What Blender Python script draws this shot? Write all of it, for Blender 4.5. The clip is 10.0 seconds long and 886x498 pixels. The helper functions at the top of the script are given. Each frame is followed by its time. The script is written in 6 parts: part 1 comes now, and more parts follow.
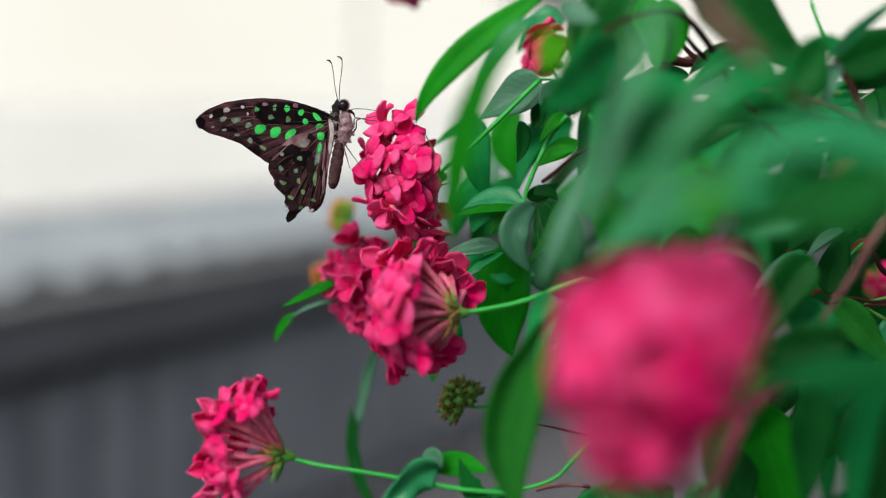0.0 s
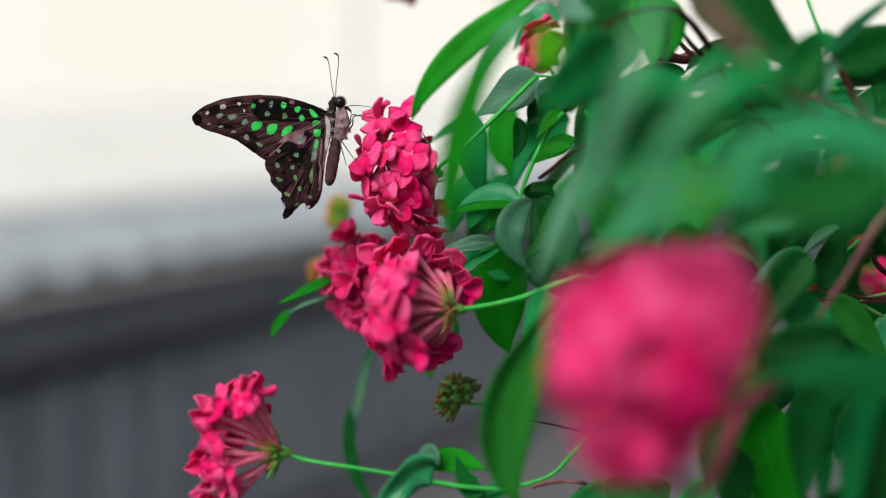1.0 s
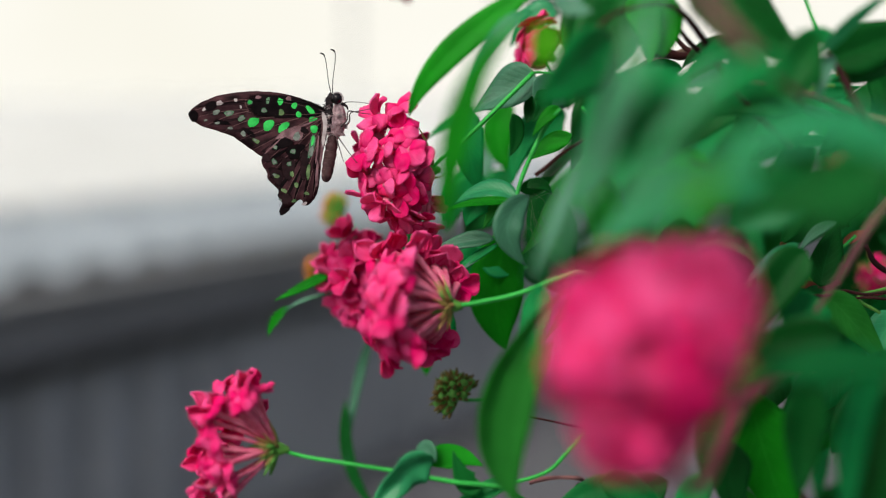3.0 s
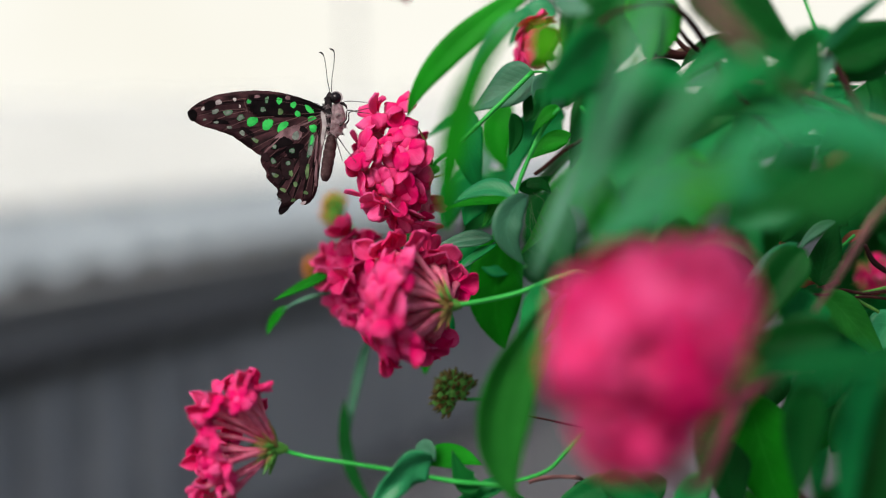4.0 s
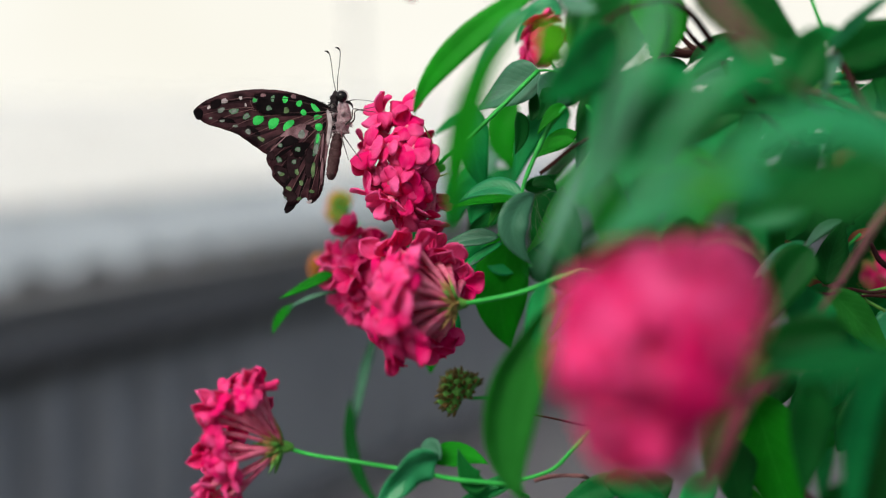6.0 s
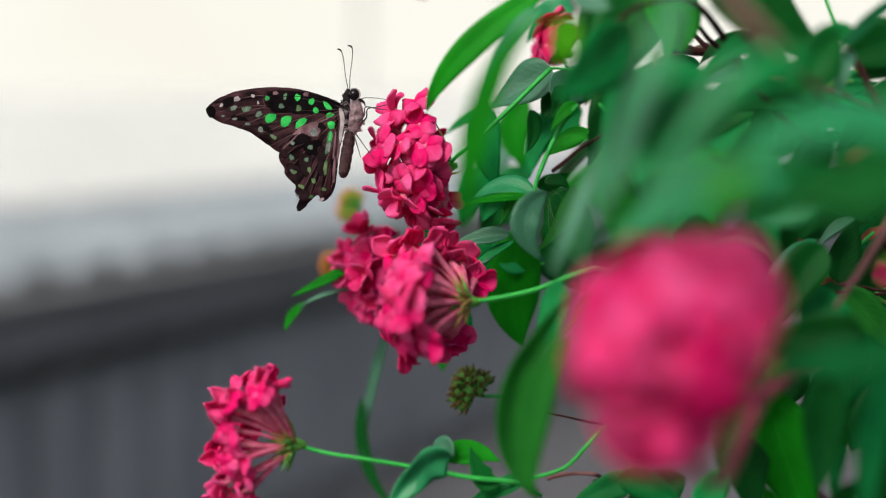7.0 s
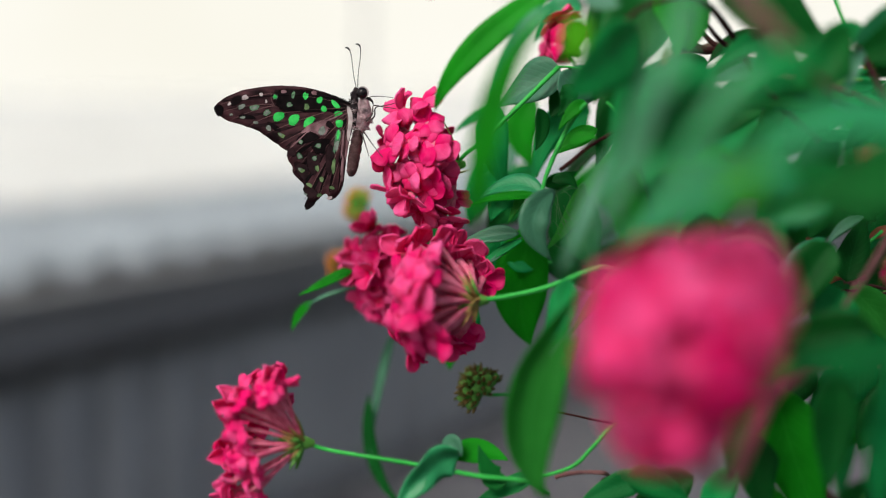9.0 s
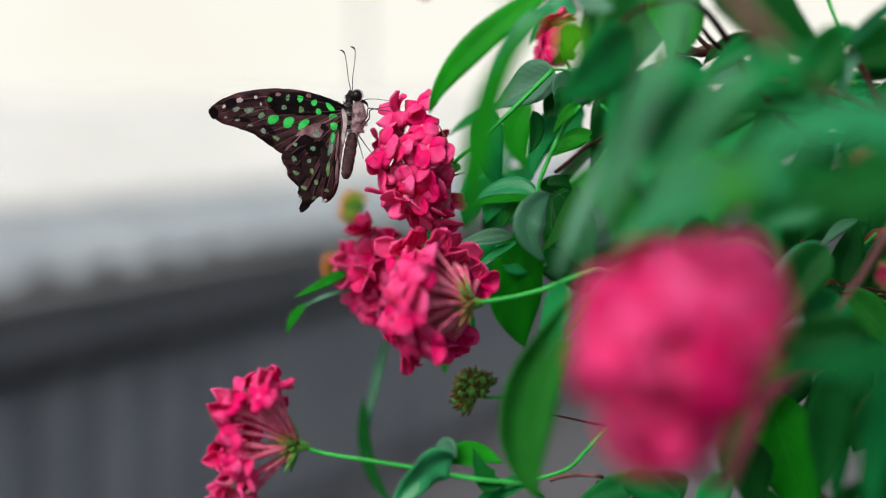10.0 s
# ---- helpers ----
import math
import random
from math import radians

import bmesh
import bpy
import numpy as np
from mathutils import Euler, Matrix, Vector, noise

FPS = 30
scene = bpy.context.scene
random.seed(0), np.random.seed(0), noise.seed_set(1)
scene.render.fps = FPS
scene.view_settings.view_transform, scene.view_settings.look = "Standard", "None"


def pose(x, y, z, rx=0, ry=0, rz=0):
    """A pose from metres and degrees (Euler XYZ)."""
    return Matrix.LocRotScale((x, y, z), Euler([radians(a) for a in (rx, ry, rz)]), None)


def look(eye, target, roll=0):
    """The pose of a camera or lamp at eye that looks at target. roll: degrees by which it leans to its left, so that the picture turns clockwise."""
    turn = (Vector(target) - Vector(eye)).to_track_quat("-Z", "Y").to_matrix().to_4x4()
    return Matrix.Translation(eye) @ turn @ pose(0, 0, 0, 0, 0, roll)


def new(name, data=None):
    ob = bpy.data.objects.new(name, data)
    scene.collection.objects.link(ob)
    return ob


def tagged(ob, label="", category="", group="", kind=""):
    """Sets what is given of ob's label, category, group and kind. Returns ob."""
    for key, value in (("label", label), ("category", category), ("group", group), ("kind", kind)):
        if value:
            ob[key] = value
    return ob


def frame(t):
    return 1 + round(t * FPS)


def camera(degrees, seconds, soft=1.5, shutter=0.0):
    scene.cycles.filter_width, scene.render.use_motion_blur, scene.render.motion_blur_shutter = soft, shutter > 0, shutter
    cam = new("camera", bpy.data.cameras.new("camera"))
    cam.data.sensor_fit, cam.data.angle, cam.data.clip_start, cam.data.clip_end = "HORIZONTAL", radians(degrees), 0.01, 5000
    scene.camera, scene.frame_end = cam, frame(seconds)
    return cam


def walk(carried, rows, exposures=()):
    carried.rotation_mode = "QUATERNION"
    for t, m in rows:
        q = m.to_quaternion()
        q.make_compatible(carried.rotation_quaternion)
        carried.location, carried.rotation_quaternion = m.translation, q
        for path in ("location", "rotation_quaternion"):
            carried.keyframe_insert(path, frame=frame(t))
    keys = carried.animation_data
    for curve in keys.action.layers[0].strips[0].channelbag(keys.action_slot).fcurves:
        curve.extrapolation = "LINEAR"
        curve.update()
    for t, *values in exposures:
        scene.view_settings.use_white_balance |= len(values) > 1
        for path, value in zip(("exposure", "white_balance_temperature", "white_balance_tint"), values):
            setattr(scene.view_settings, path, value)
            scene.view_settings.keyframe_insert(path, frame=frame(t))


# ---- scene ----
# A butterfly on a pink-flowering shrub, close up, with a ribbed shed and a bright overcast sky far behind.
# Lengths inside the building functions are in millimetres; the world is in metres.
cam = camera(40, 10.0, soft=1.2)
cam.data.dof.use_dof = True
cam.data.dof.focus_distance = 0.355
cam.data.dof.aperture_fstop = 3.4
walk(cam, [
    (0, pose(0.00083, 0.00010, 1.40074, 82.779, 0, 0.495)),
    (0.5, pose(0.00091, 0.00011, 1.40082, 82.681, 0, 0.426)),
    (1, pose(0.00091, 0.00011, 1.40082, 82.614, 0, 0.348)),
    (1.5, pose(0.00083, 0.00010, 1.40074, 82.572, 0, 0.287)),
    (2, pose(0.00058, 0.00009, 1.40065, 82.532, 0, 0.215)),
    (2.5, pose(0.00025, 0.00005, 1.40041, 82.537, 0, 0.128)),
    (4, pose(-0.00008, 0.00002, 1.40011, 82.524, 0, -0.003)),
    (4.5, pose(0.00000, 0.00001, 1.40005, 82.511, 0, -0.005)),
    (5, pose(0.00000, 0.00000, 1.40000, 82.500, 0, 0.000)),
    (5.5, pose(-0.00008, 0.00000, 1.40000, 82.495, 0, 0.066)),
    (7, pose(-0.00215, -0.00005, 1.39959, 82.449, 0, 0.511)),
    (7.5, pose(-0.00297, -0.00009, 1.39935, 82.420, 0, 0.633)),
    (8, pose(-0.00355, -0.00010, 1.39926, 82.402, 0, 0.678)),
    (8.5, pose(-0.00371, -0.00011, 1.39918, 82.420, 0, 0.689)),
    (9, pose(-0.00371, -0.00010, 1.39926, 82.434, 0, 0.638)),
    (9.5, pose(-0.00355, -0.00006, 1.39951, 82.447, 0, 0.572)),
    (10, pose(-0.00297, -0.00004, 1.39967, 82.495, 0, 0.505)),
])

# ---- light ----
SUN_UP, SUN_TURN = radians(52), radians(214)
world = bpy.data.worlds.new("world")
scene.world = world
world.use_nodes = True
sky = world.node_tree.nodes.new("ShaderNodeTexSky")
sky.sky_type = "NISHITA"
sky.sun_disc = False
sky.sun_elevation = SUN_UP
sky.sun_rotation = SUN_TURN
sky.air_density, sky.dust_density, sky.ozone_density = 1.0, 6.0, 1.0
world.node_tree.nodes["Background"].inputs["Strength"].default_value = 0.11
world.node_tree.links.new(sky.outputs["Color"], world.node_tree.nodes["Background"].inputs["Color"])
sun_data = bpy.data.lights.new("sun", "SUN")
sun_data.energy, sun_data.angle, sun_data.color = 2.6, radians(22), (1.0, 0.97, 0.92)
sun = new("sun", sun_data)
sun.matrix_world = look((-1.4, -2.0, 4.1), (0, 0.4, 1.4))


# ---- materials ----
def material(name, rough=0.5, metal=0.0, spec=0.5):
    m = bpy.data.materials.new(name)
    m.use_nodes = True
    n = m.node_tree.nodes
    b = n["Principled BSDF"]
    b.inputs["Roughness"].default_value = rough
    b.inputs["Metallic"].default_value = metal
    b.inputs["Specular IOR Level"].default_value = spec
    return m, n, m.node_tree.links, b


def ramp_of(n, links, value, low, high, start=0.3, end=0.7):
    r = n.new("ShaderNodeValToRGB")
    r.color_ramp.elements[0].position, r.color_ramp.elements[1].position = start, end
    r.color_ramp.elements[0].color, r.color_ramp.elements[1].color = (*low, 1), (*high, 1)
    links.new(value, r.inputs["Fac"])
    return r.outputs["Color"]


def noise_of(n, links, scale, detail=4.0, space="Object", rough=0.55):
    c = n.new("ShaderNodeTexCoord")
    t = n.new("ShaderNodeTexNoise")
    t.inputs["Scale"].default_value, t.inputs["Detail"].default_value = scale, detail
    t.inputs["Roughness"].default_value = rough
    links.new(c.outputs[space], t.inputs["Vector"])
    return t.outputs["Fac"]


def mixed(n, links, a, b, fac, mode="MIX"):
    x = n.new("ShaderNodeMix")
    x.data_type, x.blend_type = "RGBA", mode
    for slot, v in ((6, a), (7, b)):
        if isinstance(v, tuple):
            x.inputs[slot].default_value = (*v, 1)
        else:
            links.new(v, x.inputs[slot])
    if isinstance(fac, float):
        x.inputs[0].default_value = fac
    else:
        links.new(fac, x.inputs[0])
    return x.outputs[2]


def bumped(n, links, b, height, strength, distance):
    k = n.new("ShaderNodeBump")
    k.inputs["Strength"].default_value, k.inputs["Distance"].default_value = strength, distance
    links.new(height, k.inputs["Height"])
    links.new(k.outputs["Normal"], b.inputs["Normal"])
    return k.outputs["Normal"]


def plain(name, low, high, scale, rough=0.5, metal=0.0, bump=0.3, depth=0.0002, spec=0.25):
    m, n, links, b = material(name, rough, metal, spec)
    f = noise_of(n, links, scale)
    fine = noise_of(n, links, scale * 7)
    c = ramp_of(n, links, f, low, high)
    c = mixed(n, links, c, ramp_of(n, links, fine, (0.75, 0.75, 0.75), (1, 1, 1)), 0.5, "MULTIPLY")
    links.new(c, b.inputs["Base Color"])
    bumped(n, links, b, fine, bump, depth)
    return m


def scales(name, low, high, scale, rough=0.6, spec=0.05):
    """Coloured wing scales that thin out, grain by grain, towards the rim of their patch."""
    m, n, links, b = material(name, rough, 0.0, spec)
    c = ramp_of(n, links, noise_of(n, links, scale), low, high)
    links.new(c, b.inputs["Base Color"])
    uv, cut = n.new("ShaderNodeTexCoord"), n.new("ShaderNodeSeparateXYZ")
    links.new(uv.outputs["UV"], cut.inputs[0])
    grain = n.new("ShaderNodeMath")
    grain.operation = "MULTIPLY_ADD"
    links.new(noise_of(n, links, 2600, 2), grain.inputs[0])
    grain.inputs[1].default_value = 0.22
    near = n.new("ShaderNodeMath")
    near.operation = "MULTIPLY"
    links.new(cut.outputs["X"], near.inputs[0])
    near.inputs[1].default_value = 0.72
    links.new(near.outputs[0], grain.inputs[2])
    fade = ramp_of(n, links, grain.outputs[0], (1, 1, 1), (0, 0, 0), 0.74, 0.84)
    links.new(fade, b.inputs["Alpha"])
    return m


def wing_material(name, low, high):
    """Scaly wing skin: darker and paler streaks that run out from the root, over broad clouds of tone."""
    m, n, links, b = material(name, 0.6, 0.0, 0.05)
    uv, long = n.new("ShaderNodeTexCoord"), n.new("ShaderNodeMapping")
    long.inputs["Scale"].default_value = (46, 2.2, 1)
    links.new(uv.outputs["UV"], long.inputs["Vector"])
    lines = n.new("ShaderNodeTexNoise")
    lines.inputs["Scale"].default_value, lines.inputs["Detail"].default_value = 1.0, 4
    links.new(long.outputs[0], lines.inputs["Vector"])
    c = ramp_of(n, links, noise_of(n, links, 170, 4), low, high, 0.34, 0.66)
    streak = ramp_of(n, links, lines.outputs["Fac"], (0.45, 0.42, 0.45), (1.25, 1.2, 1.2), 0.32, 0.68)
    c = mixed(n, links, c, streak, 0.9, "MULTIPLY")
    fine = noise_of(n, links, 3200, 2)
    c = mixed(n, links, c, ramp_of(n, links, fine, (0.6, 0.6, 0.6), (1, 1, 1)), 0.5, "MULTIPLY")
    links.new(c, b.inputs["Base Color"])
    bumped(n, links, b, lines.outputs["Fac"], 0.5, 0.0002)
    return m


def thin(m, n, links, b, colour, share):
    """Lets part of the light through a thin leaf or petal."""
    t = n.new("ShaderNodeBsdfTranslucent")
    if isinstance(colour, tuple):
        t.inputs["Color"].default_value = (*colour, 1)
    else:
        links.new(colour, t.inputs["Color"])
    x = n.new("ShaderNodeMixShader")
    x.inputs["Fac"].default_value = share
    links.new(b.outputs[0], x.inputs[1])
    links.new(t.outputs[0], x.inputs[2])
    links.new(x.outputs[0], n["Material Output"].inputs["Surface"])


def leaf_material(name, dark, light, through_colour, share, rough, spec=0.2):
    """A leaf: two greens by leaf and by blotch, paler veins along the uv, a waxy gloss and some light through it."""
    m, n, links, b = material(name, rough, 0.0, spec)
    info = n.new("ShaderNodeObjectInfo")
    by_leaf = ramp_of(n, links, info.outputs["Random"], dark, light, 0.1, 0.9)
    blotch = ramp_of(n, links, noise_of(n, links, 90, 5), (0.60, 0.68, 0.62), (1.12, 1.10, 1.12), 0.3, 0.7)
    c = mixed(n, links, by_leaf, blotch, 0.85, "MULTIPLY")
    uv = n.new("ShaderNodeTexCoord")
    split = n.new("ShaderNodeSeparateXYZ")
    links.new(uv.outputs["UV"], split.inputs[0])
    off = n.new("ShaderNodeMath")
    off.operation = "SUBTRACT"
    links.new(split.outputs["Y"], off.inputs[0])
    off.inputs[1].default_value = 0.5
    away = n.new("ShaderNodeMath")
    away.operation = "ABSOLUTE"
    links.new(off.outputs[0], away.inputs[0])
    lean = n.new("ShaderNodeMath")
    lean.operation = "MULTIPLY_ADD"
    links.new(away.outputs[0], lean.inputs[0])
    lean.inputs[1].default_value = -0.62
    links.new(split.outputs["X"], lean.inputs[2])
    wave = n.new("ShaderNodeMath")
    wave.operation = "PINGPONG"
    links.new(lean.outputs[0], wave.inputs[0])
    wave.inputs[1].default_value = 0.055
    side = n.new("ShaderNodeMath")
    side.operation = "LESS_THAN"
    links.new(wave.outputs[0], side.inputs[0])
    side.inputs[1].default_value = 0.006
    mid = n.new("ShaderNodeMath")
    mid.operation = "LESS_THAN"
    links.new(away.outputs[0], mid.inputs[0])
    mid.inputs[1].default_value = 0.022
    vein = n.new("ShaderNodeMath")
    vein.operation = "MAXIMUM"
    links.new(side.outputs[0], vein.inputs[0])
    links.new(mid.outputs[0], vein.inputs[1])
    soft = n.new("ShaderNodeMath")
    soft.operation = "MULTIPLY"
    links.new(vein.outputs[0], soft.inputs[0])
    soft.inputs[1].default_value = 0.13
    c = mixed(n, links, c, tuple(min(1, v * 2.2 + 0.02) for v in light), soft.outputs[0])
    links.new(c, b.inputs["Base Color"])
    add = n.new("ShaderNodeMath")
    add.operation = "MULTIPLY_ADD"
    links.new(wave.outputs[0], add.inputs[0])
    add.inputs[1].default_value = 4.5
    links.new(noise_of(n, links, 700, 3), add.inputs[2])
    bumped(n, links, b, add.outputs[0], 0.4, 0.0004)
    thin(m, n, links, b, mixed(n, links, through_colour, blotch, 0.7, "MULTIPLY"), share)
    return m


def petal_material(name, deep, fresh, share):
    """A petal: tone by flower, by lobe and by blotch, deeper in the throat, wrinkles along its length with the shade of
    their creases painted in, a little light through it.
    """
    m, n, links, b = material(name, 0.55, 0.0, 0.14)

    def sum_of(value, factor, rest):
        k = n.new("ShaderNodeMath")
        k.operation = "MULTIPLY_ADD"
        links.new(value, k.inputs[0])
        k.inputs[1].default_value = factor
        if isinstance(rest, float):
            k.inputs[2].default_value = rest
        else:
            links.new(rest, k.inputs[2])
        return k.outputs[0]

    info, shape, uv = n.new("ShaderNodeObjectInfo"), n.new("ShaderNodeNewGeometry"), n.new("ShaderNodeTexCoord")
    cut = n.new("ShaderNodeSeparateXYZ")
    links.new(uv.outputs["UV"], cut.inputs[0])
    tone = sum_of(info.outputs["Random"], 0.22, -0.12)
    tone = sum_of(shape.outputs["Random Per Island"], 0.30, tone)
    tone = sum_of(noise_of(n, links, 230, 3), 0.55, tone)
    tone = sum_of(cut.outputs["X"], 0.22, tone)
    c = ramp_of(n, links, tone, deep, fresh, 0.37, 1.0)
    long = n.new("ShaderNodeMapping")
    long.inputs["Scale"].default_value = (1.6, 13, 1)
    links.new(uv.outputs["UV"], long.inputs["Vector"])
    lines = n.new("ShaderNodeTexNoise")
    lines.inputs["Scale"].default_value = 1.0
    lines.inputs["Detail"].default_value = 4
    links.new(long.outputs[0], lines.inputs["Vector"])
    streak = ramp_of(n, links, lines.outputs["Fac"], (0.84, 0.40, 0.64), (1, 1, 1), 0.34, 0.58)
    c = mixed(n, links, c, streak, 0.45, "MULTIPLY")
    links.new(c, b.inputs["Base Color"])
    bumped(n, links, b, lines.outputs["Fac"], 0.45, 0.0007)
    thin(m, n, links, b, c, share)
    return m


LEAF = leaf_material("leaf_mature", (0.005, 0.185, 0.042), (0.011, 0.335, 0.090), (0.004, 0.500, 0.028), 0.4, 0.5, 0.14)
# Brighter, yellower green: the glow of backlit leaves is put into its colour.
BRIGHT = leaf_material("leaf_bright_green", (0.009, 0.260, 0.010), (0.018, 0.360, 0.018), (0.016, 0.600, 0.004), 0.52, 0.5, 0.12)
# Paler, bluer green: the sky's sheen on leaves is put into the base colour.
PALE = leaf_material("leaf_waxy", (0.014, 0.250, 0.085), (0.032, 0.360, 0.140), (0.010, 0.420, 0.070), 0.3, 0.42, 0.4)
# Darker green: shade in the shrub's hollows is partly put into its colour.
DEEP = leaf_material("leaf_dark_green", (0.003, 0.085, 0.011), (0.006, 0.150, 0.024), (0.003, 0.230, 0.005), 0.34, 0.48, 0.12)
# Greyer green: leaf highlights and sheen put into the colour, and dull undersides.
GREYISH = leaf_material("leaf_grey_green", (0.045, 0.180, 0.100), (0.075, 0.250, 0.150), (0.020, 0.280, 0.070), 0.2, 0.5, 0.4)
SOFT = leaf_material("leaf_soft", (0.016, 0.180, 0.022), (0.030, 0.270, 0.034), (0.030, 0.420, 0.010), 0.45, 0.5, 0.12)
LIME = leaf_material("leaf_lime", (0.060, 0.330, 0.006), (0.090, 0.400, 0.008), (0.110, 0.600, 0.004), 0.5, 0.5, 0.1)
ROSY = leaf_material("leaf_rosy", (0.240, 0.060, 0.040), (0.420, 0.120, 0.070), (0.400, 0.080, 0.030), 0.3, 0.5, 0.15)
PETAL = petal_material("petal", (0.86, 0.001, 0.175), (1.0, 0.220, 0.530), 0.33)
TUBE = plain("corolla_tube", (0.58, 0.050, 0.150), (0.86, 0.260, 0.380), 300, 0.55)
CALYX = plain("calyx", (0.20, 0.22, 0.045), (0.42, 0.19, 0.09), 260, 0.6)
STALK = plain("stalk_green", (0.022, 0.330, 0.045), (0.050, 0.500, 0.085), 120, 0.45, spec=0.15)
RED_STALK = plain("stalk_dull_red", (0.240, 0.030, 0.070), (0.400, 0.065, 0.115), 120, 0.55, spec=0.15)
TWIG_PALE = plain("twig_mauve", (0.130, 0.055, 0.058), (0.260, 0.120, 0.115), 90, 0.7, bump=0.5)
TWIG = plain("twig_red_brown", (0.020, 0.007, 0.007), (0.064, 0.019, 0.017), 110, 0.65, spec=0.1)
TENDRIL = plain("tendril_green", (0.030, 0.130, 0.040), (0.090, 0.230, 0.070), 200, 0.6)
BARK = plain("bark_grey_brown", (0.080, 0.050, 0.035), (0.190, 0.125, 0.085), 70, 0.8, bump=0.6)
BUD = plain("bud_green", (0.050, 0.240, 0.030), (0.140, 0.370, 0.060), 350, 0.55)
BUD_TIP = plain("bud_tip_rust", (0.040, 0.110, 0.016), (0.190, 0.090, 0.026), 350, 0.6)
SPENT = plain("spent_flower_amber", (0.62, 0.13, 0.015), (0.50, 0.26, 0.03), 200, 0.6)
WING = wing_material("wing_mauve_brown", (0.007, 0.003, 0.004), (0.076, 0.031, 0.037))
BLACK = scales("wing_black", (0.002, 0.0015, 0.002), (0.008, 0.005, 0.006), 300, 0.7, 0.03)
UMBER = scales("wing_umber", (0.007, 0.004, 0.005), (0.024, 0.012, 0.014), 420, 0.7, 0.03)
GREEN = scales("wing_bright_green", (0.014, 0.300, 0.050), (0.050, 0.560, 0.110), 420, 0.5, 0.06)
DULL = scales("wing_grey_green", (0.045, 0.110, 0.062), (0.120, 0.230, 0.135), 500, 0.55)
MOSS = scales("wing_moss_green", (0.040, 0.085, 0.034), (0.140, 0.215, 0.095), 500, 0.55)
SILVER = scales("wing_silver_green", (0.080, 0.105, 0.090), (0.215, 0.250, 0.215), 700, 0.55)
WHITE = scales("wing_white_scales", (0.240, 0.200, 0.205), (0.520, 0.470, 0.465), 400, 0.6)
PINK = scales("wing_pinkish_scales", (0.075, 0.036, 0.042), (0.250, 0.145, 0.162), 400, 0.6)
VEIN = plain("wing_vein", (0.085, 0.042, 0.044), (0.180, 0.095, 0.095), 300, 0.6, spec=0.06)
FUR = plain("thorax_pink_fur", (0.240, 0.130, 0.150), (0.800, 0.590, 0.620), 900, 0.85, bump=1.0, depth=0.0008, spec=0.05)
DORSAL = plain("dorsal_black_fur", (0.010, 0.008, 0.009), (0.040, 0.032, 0.035), 900, 0.8, bump=0.8, depth=0.0004, spec=0.06)
ABDOMEN = plain("abdomen_scales", (0.024, 0.012, 0.013), (0.090, 0.052, 0.052), 500, 0.65, bump=0.6, spec=0.06)
EYE = plain("eye_black", (0.006, 0.005, 0.006), (0.014, 0.011, 0.012), 400, 0.18, bump=0.05)
LEG = plain("leg_dark", (0.030, 0.024, 0.024), (0.100, 0.080, 0.075), 800, 0.5)
CLADDING = plain("painted_ribbed_steel", (0.350, 0.368, 0.376), (0.450, 0.470, 0.478), 3, 0.5, bump=0.15, depth=0.001)
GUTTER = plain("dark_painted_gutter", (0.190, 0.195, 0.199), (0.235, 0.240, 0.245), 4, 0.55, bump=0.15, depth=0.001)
EAVES_SHEET = plain("galvanised_eaves_sheet", (0.250, 0.288, 0.308), (0.340, 0.388, 0.412), 3, 0.4, bump=0.2, depth=0.001)
ROOFING = plain("weathered_roof_sheet", (0.63, 0.65, 0.615), (0.76, 0.78, 0.74), 2.5, 0.35, bump=0.2, depth=0.001)
PAVING = plain("gravel_ground", (0.090, 0.093, 0.102), (0.170, 0.174, 0.186), 30, 0.9, bump=0.8, depth=0.01)
CROWN = plain("far_tree_leaves", (0.040, 0.075, 0.070), (0.090, 0.130, 0.120), 2, 0.7)
POST = plain("grey_post", (0.50, 0.50, 0.50), (0.62, 0.62, 0.61), 5, 0.5)

haze, hn, hl, hb = material("overcast_sky")
glow = hn.new("ShaderNodeEmission")
hl.new(ramp_of(hn, hl, noise_of(hn, hl, 0.05, 3), (0.96, 0.935, 0.83), (1.02, 1.0, 0.92)), glow.inputs["Color"])
glow.inputs["Strength"].default_value = 1.0
hl.new(glow.outputs[0], hn["Material Output"].inputs["Surface"])
HAZE = haze


# ---- building ----
def put_mesh(name, bm, mats, parent=None, label="", smooth=True):
    me = bpy.data.meshes.new(name)
    bm.to_mesh(me)
    bm.free()
    for m in mats:
        me.materials.append(m)
    if smooth:
        me.shade_smooth()
    ob = new(name, me)
    if parent is not None:
        ob.parent = parent
    if label:
        tagged(ob, label)
    return ob


def part(name, bm, mats, parent, label="", smooth=True):
    """One mesh object under a thing or a part; built in millimetres of the world or of its thing."""
    return put_mesh(name, bm, mats if isinstance(mats, (list, tuple)) else [mats], parent, label, smooth)


def v3(p):
    return Vector((p[0], p[1], p[2])) * 0.001


def curve_points(pts, per=6):
    """A smooth line through the points."""
    q = [pts[0] * 2 - pts[1], *pts, pts[-1] * 2 - pts[-2]]
    out = []
    for i in range(1, len(q) - 2):
        a, b, c, d = q[i - 1], q[i], q[i + 1], q[i + 2]
        for k in range(per):
            t = k / per
            out.append(0.5 * (2 * b + (c - a) * t + (2 * a - 5 * b + 4 * c - d) * t * t + (3 * b - a - 3 * c + d) * t ** 3))
    return out + [q[-2]]


